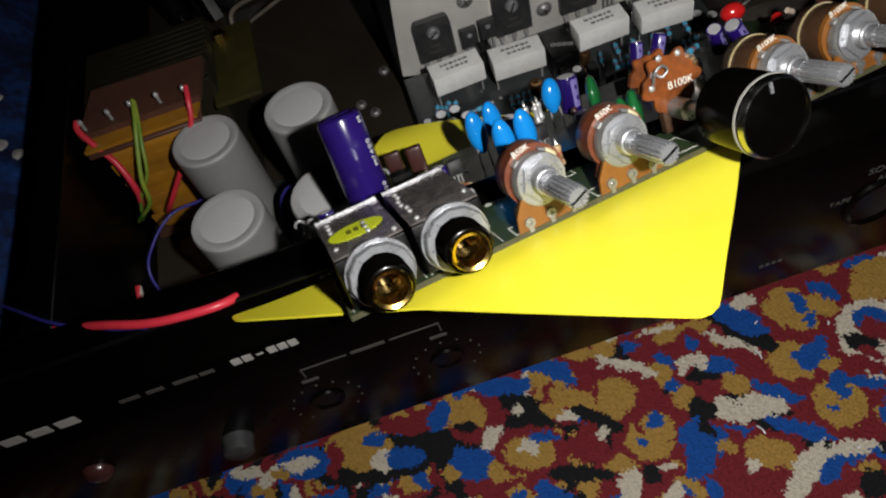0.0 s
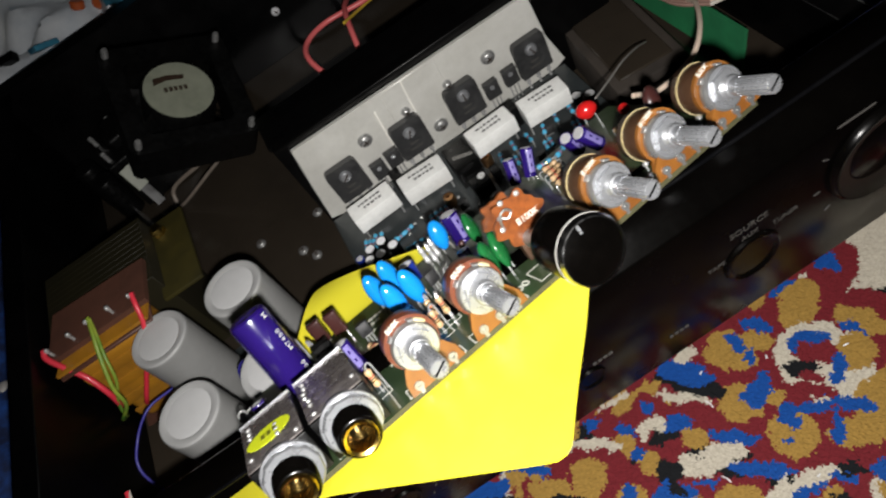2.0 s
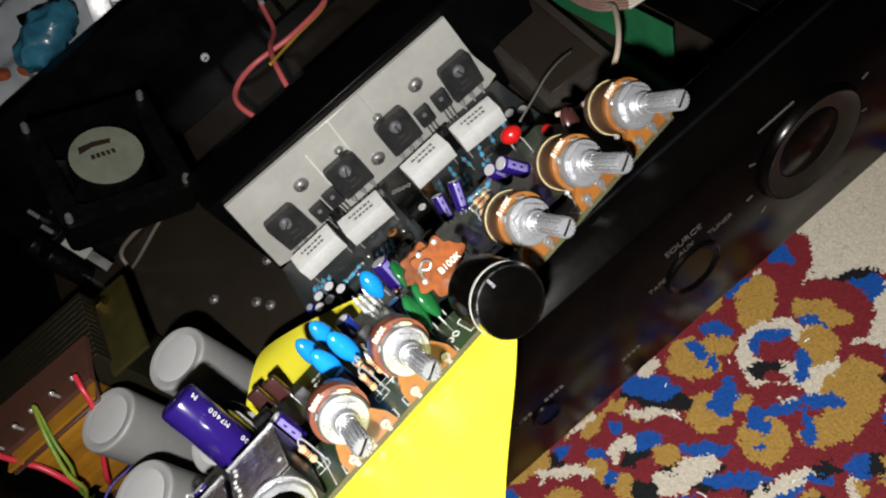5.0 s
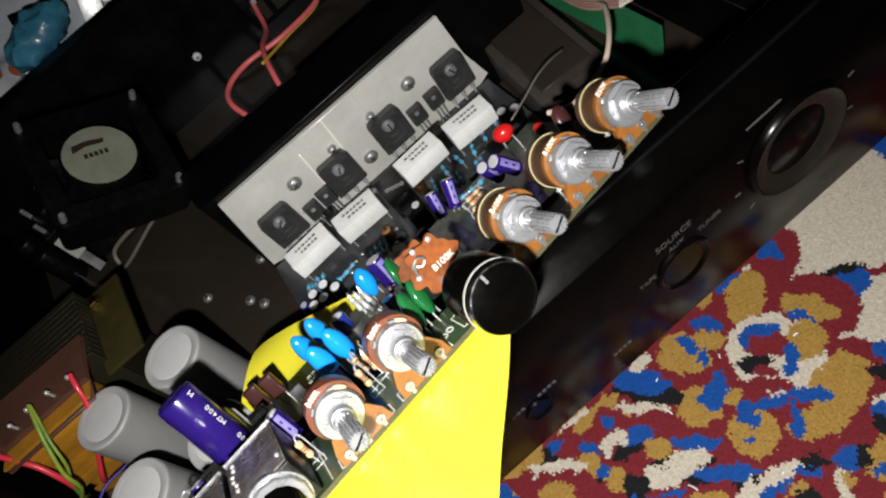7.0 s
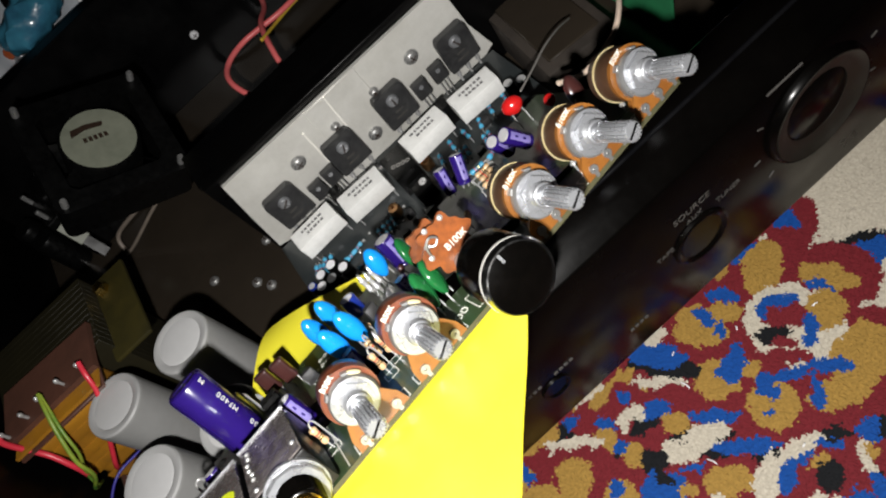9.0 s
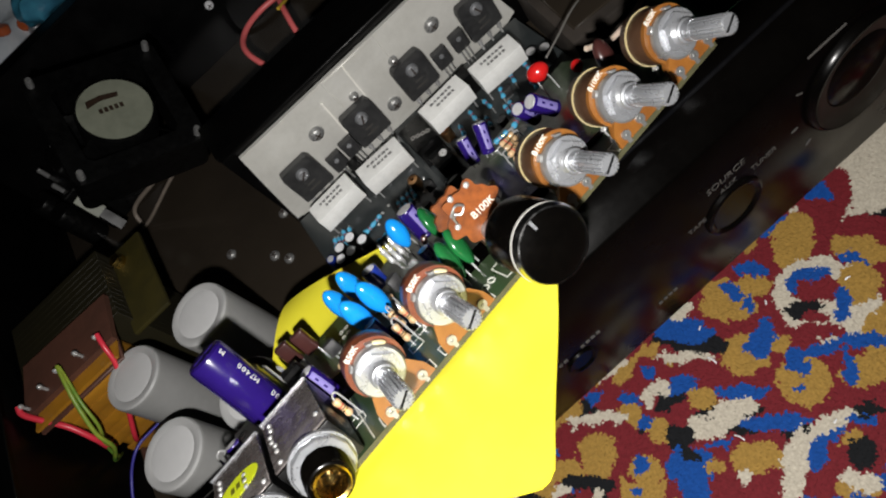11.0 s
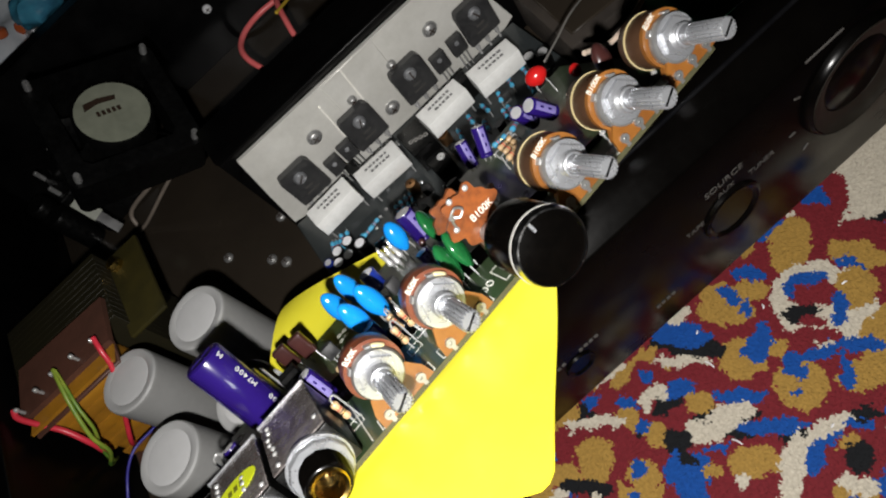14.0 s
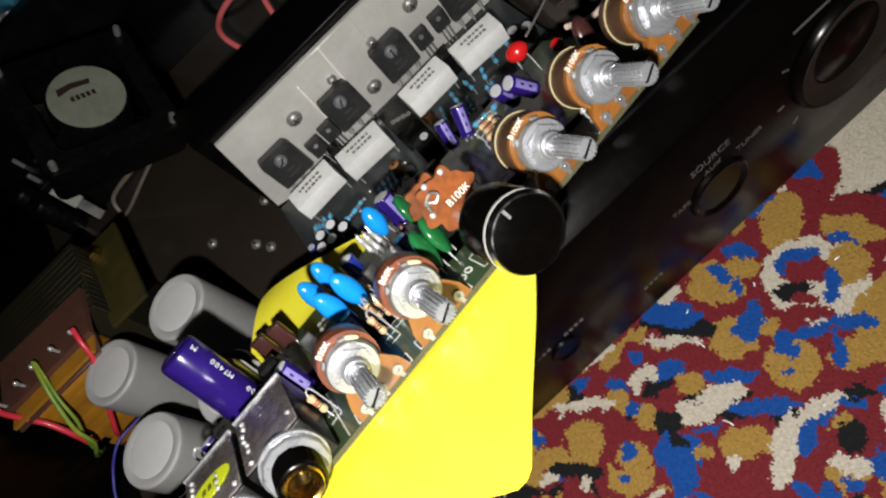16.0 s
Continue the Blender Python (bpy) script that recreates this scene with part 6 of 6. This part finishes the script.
wire([(-0.1813, 0.1019, 0.0820), (-0.1806, 0.0946, 0.0800), (-0.1854, 0.0888, 0.0700), (-0.1938, 0.0900, 0.0560), (-0.2112, 0.1070, 0.0300)], 0.0013, "wire_red", "short red wire in the corner of the chassis")
wire([(-0.1825, 0.1016, 0.0810), (-0.1860, 0.0948, 0.0740), (-0.1942, 0.0928, 0.0600), (-0.2141, 0.1099, 0.0300)], 0.0006, "wire_white", "short thin white wire in the chassis corner")
wire([(-0.1400, 0.1040, 0.0560), (-0.1520, 0.0980, 0.0600), (-0.1630, 0.0890, 0.0560), (-0.1680, 0.0770, 0.0500), (-0.1640, 0.0640, 0.0300)], 0.0007, "wire_blue", "thin blue wire curving beside the grey capacitors")
wire([(-0.1626, 0.0558, 0.0700), (-0.1631, 0.0513, 0.0680), (-0.1680, 0.0530, 0.0580), (-0.1827, 0.0677, 0.0320)], 0.0012, "wire_red", "short red wire end by the front panel")
wire([(-0.1618, 0.0559, 0.0700), (-0.1632, 0.0524, 0.0660), (-0.1818, 0.0679, 0.0320)], 0.0006, "wire_white", "thin white wire end by the front panel")
wire([(-0.1100, 0.0800, 0.0270), (-0.1020, 0.0800, 0.0640), (-0.0900, 0.0800, 0.0700), (-0.0760, 0.0790, 0.0640), (-0.0680, 0.0780, 0.0270)], 0.0008, "wire_blue", "thin blue wire between the grey capacitors")
wire([(0.052, 0.3340, 0.0700), (0.049, 0.320, 0.0640), (0.045, 0.300, 0.0620), (0.036, 0.270, 0.0720), (0.031, 0.246, 0.0720), (0.028, 0.230, 0.0620), (0.030, 0.217, 0.0450)], 0.0017, "wire_pink", "salmon pink wire looping from the rear terminals", "rear wires")
wire([(0.092, 0.3340, 0.0700), (0.094, 0.314, 0.0640), (0.082, 0.285, 0.0640), (0.052, 0.270, 0.0690), (0.022, 0.272, 0.0700), (0.006, 0.262, 0.0720), (0.001, 0.246, 0.0720), (0.006, 0.230, 0.0620), (0.014, 0.217, 0.0450)], 0.0017, "wire_pink", "salmon pink wire looping from the rear terminals", "rear wires")
wire([(0.078, 0.3340, 0.0680), (0.088, 0.320, 0.0660), (0.082, 0.290, 0.0600), (0.052, 0.275, 0.0640), (0.030, 0.250, 0.0760)], 0.0010, "wire_yellow", "thin yellow wire beside the pink wires", "rear wires")
wire([(-0.0440, 0.2400, 0.0820), (-0.0580, 0.2480, 0.0650), (-0.0870, 0.2560, 0.0500), (-0.1180, 0.2700, 0.0360), (-0.1240, 0.2650, 0.0260)], 0.0014, "wire_tan", "dull brown fan lead", "fan leads")
wire([(-0.0420, 0.2300, 0.0800), (-0.0620, 0.2370, 0.0620), (-0.0910, 0.2480, 0.0450), (-0.1150, 0.2590, 0.0300), (-0.1240, 0.2630, 0.0260)], 0.0011, "wire_tan", "dull brown fan lead", "fan leads")
wire([(0.0891, 0.0660, 0.0964), (0.1005, 0.0750, 0.0914), (0.1132, 0.0860, 0.0850), (0.1258, 0.0970, 0.0760), (0.1371, 0.1080, 0.0648)], 0.00045, "grey_wire", "thin grey wire from the control board")


def build_terminals():
    t = thing("rear_terminal_block", pose(0.072, 0.336, 0.062), "black rear terminal block with soldered tabs", "terminal block")
    bm = bm_new()
    box(bm, -0.030, 0.030, -0.008, 0.0088, -0.014, 0.014, 0.001, 2)
    part("body", bm, "black_plastic", t)
    for k in range(4):
        bm = bm_new()
        box(bm, -0.026 + 0.0145 * k, -0.0150 + 0.0145 * k, -0.0095, -0.0078, -0.010, 0.004, 0.0006, 1)
        part("cell", bm, "trafo_core", t)
        bm = bm_new()
        box(bm, -0.022 + 0.0145 * k, -0.0190 + 0.0145 * k, -0.0125, -0.0080, 0.0055, 0.0085, 0.0003, 1)
        part("tab", bm, "solder", t, "bright soldered tab")


build_terminals()


def screw_head(x, y, z, m, mat, label):
    s = thing("screw", pose(x, y, z) @ m, label, "screw", "screws in the chassis")
    bm = bm_new()
    lathe(bm, [(0, 0.0), (0.0030, 0.0), (0.0030, 0.0008), (0.0022, 0.0018), (0, 0.0021)], 18)
    part("head", bm, mat, s)
    bm = bm_new()
    for a in (15, 105):
        box(bm, -0.0016, 0.0016, -0.0003, 0.0003, 0.0019, 0.0023, m=pose(0, 0, 0, 0, 0, a))
    part("cross", bm, "band_dark", s)


screw_head(-0.001, BACK_Y, 0.0560, pose(0, 0, 0, 90), "white_plastic", "pale screw head in the rear wall")
screw_head(0.041, BACK_Y, 0.0860, pose(0, 0, 0, 90), "red_epoxy", "red screw head in the rear wall")
for x, y in ((-0.0830, 0.1900), (-0.0620, 0.1650), (-0.0560, 0.1560), (-0.0450, 0.1850), (0.1900, 0.1150)):
    screw_head(x, y, FLOOR_Z, Matrix(), "dull_steel", "dull steel screw head in the bottom pan")


# ---- things at the sides and behind ----
def build_ribbon():
    r = thing("ribbon_cable", pose(0, 0, 0), "flat cream ribbon cable draped over the chassis edge", "cable")
    path = [(0.178, 0.235, 0.040), (0.176, 0.211, 0.052), (0.166, 0.165, 0.060), (0.162, 0.123, 0.066), (0.166, 0.096, 0.076), (0.177, 0.078, 0.090), (0.186, 0.063, 0.104), (0.194, 0.048, 0.1165), (0.206, 0.036, 0.116), (0.214, 0.026, 0.102), (0.222, 0.018, 0.080)]
    for k in range(5):
        o = (k - 2) * 0.0016
        run = [(x + o * 0.75, y + o * 0.9, z) for x, y, z in path]
        bm = bm_new()
        tube(bm, run[4:], 0.0009, 7, 8)
        part("conductor", bm, "wire_cream" if k % 2 else "wire_white", r)
        bm = bm_new()
        tube(bm, run[:5], 0.00095, 7, 8)
        part("dusty_conductor", bm, "ribbon_dust", r, "dusty pinkish stretch of the ribbon")
        bm = bm_new()
        tube(bm, [(0.204 + o * 0.7, 0.062, 0.070), (0.205 + o * 0.7, 0.053, 0.084), (0.2065 + o * 0.7, 0.040, 0.090), (0.208 + o * 0.7, 0.028, 0.087)], 0.0008, 6, 6)
        part("ribbon_end", bm, "wire_tan", r, "dusty brown end of the ribbon")
    bm = bm_new()
    tube(bm, [(0.163, 0.110, 0.070), (0.158, 0.096, 0.079), (0.145, 0.075, 0.0880), (0.134, 0.063, 0.0905), (0.126, 0.060, 0.0890), (0.112, 0.058, 0.0880), (0.100, 0.056, 0.0960)], 0.0011, 8, 8)
    part("split_lead", bm, "wire_cream", r, "single lead split from the ribbon")


build_ribbon()


def build_right_bay():
    g = thing("green_card", pose(0, 0, 0), "green fibre card standing in the chassis", "card")
    bm = bm_new()
    slab(bm, [(0.0, 0.0), (0.100, 0.004), (0.100, 0.026), (0.004, 0.024)], -0.0008, 0.0008, Matrix.Translation((0.1735, 0.190, 0.0260)) @ pose(0, 0, 0, 0, 0, -90) @ pose(0, 0, 0, 80))
    part("sheet", bm, "green_strip", g)
    b = thing("cable_shroud", pose(0.128, 0.232, FLOOR_Z + 0.0005, 0, 0, -12), "black plastic shroud with open slots", "bracket")
    bm = bm_new()
    box(bm, -0.016, 0.016, -0.040, 0.050, 0.0, 0.046, 0.003, 3)
    part("body", bm, "black_plastic", b)
    for k in range(3):
        bm = bm_new()
        box(bm, -0.010, 0.010, -0.030 + 0.024 * k, -0.014 + 0.024 * k, 0.0455, 0.0475, 0.0012, 2)
        part("slot_cover", bm, "dust_steel", b)
    d = thing("dusty_case", pose(0.1360, 0.1440, FLOOR_Z + 0.0003, 0, 0, -6), "dusty brown metal case beside the board", "case")
    bm = bm_new()
    box(bm, -0.0165, 0.022, -0.042, 0.036, 0.0, 0.026, 0.0015, 2)
    part("body", bm, "brown_dirt", d)
    bm = bm_new()
    box(bm, -0.012, 0.017, -0.036, 0.030, 0.026, 0.0272, 0.0008, 1)
    part("lid", bm, "dust_steel", d)


build_right_bay()


def build_left_parts():
    # a dark socket block and small parts between fan and side wall
    b = thing("fuse_holder_block", pose(-0.118, 0.312, FLOOR_Z, 0, 0, 10), "black moulded block with bright contacts", "fuse holder")
    bm = bm_new()
    box(bm, -0.030, 0.030, -0.022, 0.022, 0.0, 0.040, 0.002, 3)
    box(bm, -0.020, 0.020, -0.014, 0.014, 0.040, 0.050, 0.003, 3)
    part("body", bm, "black_plastic", b)
    for x, y, z in ((-0.026, -0.016, 0.041), (-0.012, 0.018, 0.041), (0.014, 0.017, 0.041), (0.026, -0.012, 0.041), (0.0, -0.018, 0.041), (-0.028, 0.010, 0.041), (0.020, -0.019, 0.041)):
        bm = bm_new()
        box(bm, x - 0.0014, x + 0.0014, y - 0.0010, y + 0.0010, z - 0.002, z + 0.007, 0.0004, 1)
        part("contact", bm, "dull_steel", b)
    for x, y, r in ((-0.040, -0.012, 0.008), (-0.046, 0.014, 0.008)):
        c = new("black_barrel")
        c.parent = b
        bm = bm_new()
        lathe(bm, [(0, 0), (r, 0), (r, 0.030), (r * 0.9, 0.032), (r * 0.5, 0.0325), (0, 0.032)], 28, pose(x, y, 0))
        part("can", bm, "black_plastic", c)
    l = thing("metal_tab", pose(-0.1290, 0.2640, 0.062, 60, 0, 20), "small bluish bare metal tab", "bracket")
    bm = bm_new()
    box(bm, -0.0040, 0.0040, -0.008, 0.008, -0.0005, 0.0005, 0.0003, 1)
    part("tab", bm, "label_grey", l)
    bm = bm_new()
    box(bm, -0.003, 0.003, -0.022, -0.0075, -0.0005, 0.0005, 0.0002, 1)
    part("stem", bm, "black_steel", l)
    k = thing("red_ringed_socket", pose(-0.206, 0.335, 0.075), "round socket with a red ring and pale centre", "socket")
    bm = bm_new()
    ring_flat(bm, 0.0085, 0.0125, 0.0, 0.004, 36)
    part("ring", bm, "wire_red", k)
    bm = bm_new()
    lathe(bm, [(0, 0.002), (0.0084, 0.002), (0.0084, -0.0745), (0, -0.0745)], 28)
    part("core", bm, "bag_yellow", k)


build_left_parts()


def sheet(name, nx, ny, place, mat, label, category, thick=0.0008, parent=None):
    bm = bm_new()
    g = {}
    for i in range(nx + 1):
        for j in range(ny + 1):
            g[i, j] = bm.verts.new(place(i / nx, j / ny))
    for i in range(nx):
        for j in range(ny):
            bm.faces.new((g[i, j], g[i + 1, j], g[i + 1, j + 1], g[i, j + 1]))
    bmesh.ops.recalc_face_normals(bm, faces=bm.faces)
    bmesh.ops.solidify(bm, geom=bm.faces[:], thickness=thick)
    if parent:
        return part(name, bm, mat, parent, label)
    return tagged(finish(bm, name, mat, angle=80), label, category)


def build_cloth():
    c = thing("blue_cloth", pose(0, 0, 0), "crumpled blue cloth with pale flowers beside the chassis", "cloth")

    def at(s, t):
        x, y = -0.1835 - 0.26 * s, 0.004 + 0.46 * t
        z = 0.012 + 0.083 * math.sin(math.pi * min(1, 0.12 + s * 1.05)) * (0.65 + 0.35 * math.sin(3.1 * t + 0.6)) + 0.016 * noise.noise((s * 5, t * 7, 1)) + 0.006 * noise.noise((s * 15, t * 18, 4))
        return (x - 0.008 * noise.noise((t * 9, s * 3, 2)), y, max(0.004, z))

    sheet("folds", 50, 80, at, "cloth_blue", "deep blue woven cloth", "cloth", 0.0012, c)
    rng = random.Random(6)
    for k in range(46):
        s, t = rng.uniform(0.03, 0.6), rng.uniform(0.04, 0.97)
        for q in range(5):
            x, y, z = at(min(1, max(0, s + rng.uniform(-0.03, 0.03))), min(1, max(0, t + rng.uniform(-0.022, 0.022))))
            bm = bm_new()
            drop(bm, rng.uniform(0.003, 0.006), rng.uniform(0.003, 0.006), 0.0012, pose(x, y, z + 0.0006, rng.uniform(-15, 15), rng.uniform(-25, 25), rng.uniform(0, 90)), 10, 6)
            part("petal", bm, "cloth_white" if k % 4 else "cloth_pink", c)
    for pts in ([at(0.02, 0.42), at(0.12, 0.44), at(0.25, 0.43), at(0.4, 0.46)], [at(0.03, 0.20), at(0.08, 0.27), at(0.20, 0.31)]):
        bm = bm_new()
        tube(bm, [(x, y, z + 0.001) for x, y, z in pts], 0.0013, 7)
        part("pink_stripe", bm, "cloth_pink", c, "pink printed stripe")
    d = thing("dark_blue_cloth", pose(0, 0, 0), "deep blue cloth lying past the end of the amplifier", "cloth")

    def at2(s, t):
        x, y = 0.2060 + 0.25 * s, 0.018 + 0.42 * t
        z = 0.036 + 0.066 * smoothstep(0, 0.12, s) * (0.6 + 0.4 * math.sin(4 * t)) * smoothstep(0, 0.04, t) + 0.012 * noise.noise((s * 5, t * 6, 11))
        return (x, y, max(0.004, z))

    sheet("folds", 40, 60, at2, "cloth_blue", "", "", 0.0012, d)


build_cloth()


def build_bag():
    b = thing("parts_bag", pose(0, 0, 0), "crinkled clear plastic bag of spare parts behind the amplifier", "bag")

    def at(s, t):
        x, y = -0.30 + 0.36 * s, 0.362 + 0.24 * t
        z = 0.075 + 0.045 * math.sin(math.pi * t) + 0.030 * noise.noise((s * 6, t * 5, 3)) + 0.012 * noise.noise((s * 17, t * 15, 7)) - 0.05 * smoothstep(0.82, 1.0, s)
        return (x, y, max(0.006, z))

    sheet("film", 70, 50, at, "film_bag", "crinkled greyish clear film", "bag", 0.0006, b)
    for place, size in (((-0.0289, 0.3850, 0.1105), (0.0075, 0.0105)), ((-0.0166, 0.3950, 0.1075), (0.006, 0.008))):
        bm = bm_new()
        box(bm, -size[0], size[0], -size[1], size[1], -0.002, 0.002, 0.0012, 2, look(place, (0.02, -0.145, 0.305)) @ pose(0, 0, 0, 0, 0, 28))
        part("tinned_clip", bm, "cap_top", b, "bright tinned clip")
    bm = bm_new()
    drop(bm, 0.026, 0.014, 0.013, pose(*(-0.0659, 0.3750, 0.1203), 12, -8, 14), 28, 18)
    for v in bm.verts:
        v.co += v.normal * 0.004 * noise.noise(v.co * 160)
    part("teal_pouch", bm, "bag_blue", b, "crumpled teal film pouch")
    rng = random.Random(9)
    for k in range(26):
        s, t = rng.uniform(0.25, 0.92), rng.uniform(0.02, 0.55)
        x, y, z = at(s, t)
        bm = bm_new()
        m = pose(x, y, z + 0.004, rng.uniform(-40, 40), rng.uniform(-40, 40), rng.uniform(0, 180))
        kind = k % 5
        if kind == 0:
            lathe(bm, [(0, -0.008), (0.005, -0.008), (0.0055, -0.006), (0.0055, 0.007), (0.005, 0.008), (0, 0.008)], 18, m)
            part("spare_can", bm, "steel", b)
        elif kind == 1:
            box(bm, -0.009, 0.009, -0.006, 0.006, -0.002, 0.002, 0.0008, 2, m)
            part("spare_part", bm, "bag_blue", b)
        elif kind == 2:
            lathe(bm, [(0, -0.003), (0.004, -0.003), (0.005, -0.002), (0.005, 0.002), (0.004, 0.003), (0, 0.003)], 20, m)
            part("spare_part", bm, "bag_orange", b)
        elif kind == 3:
            box(bm, -0.008, 0.008, -0.003, 0.003, -0.003, 0.003, 0.0008, 2, m)
            part("spare_part", bm, "black_plastic", b)
        else:
            drop(bm, 0.012, 0.006, 0.003, m, 14, 8)
            part("wrapper", bm, "bag_yellow", b)


build_bag()
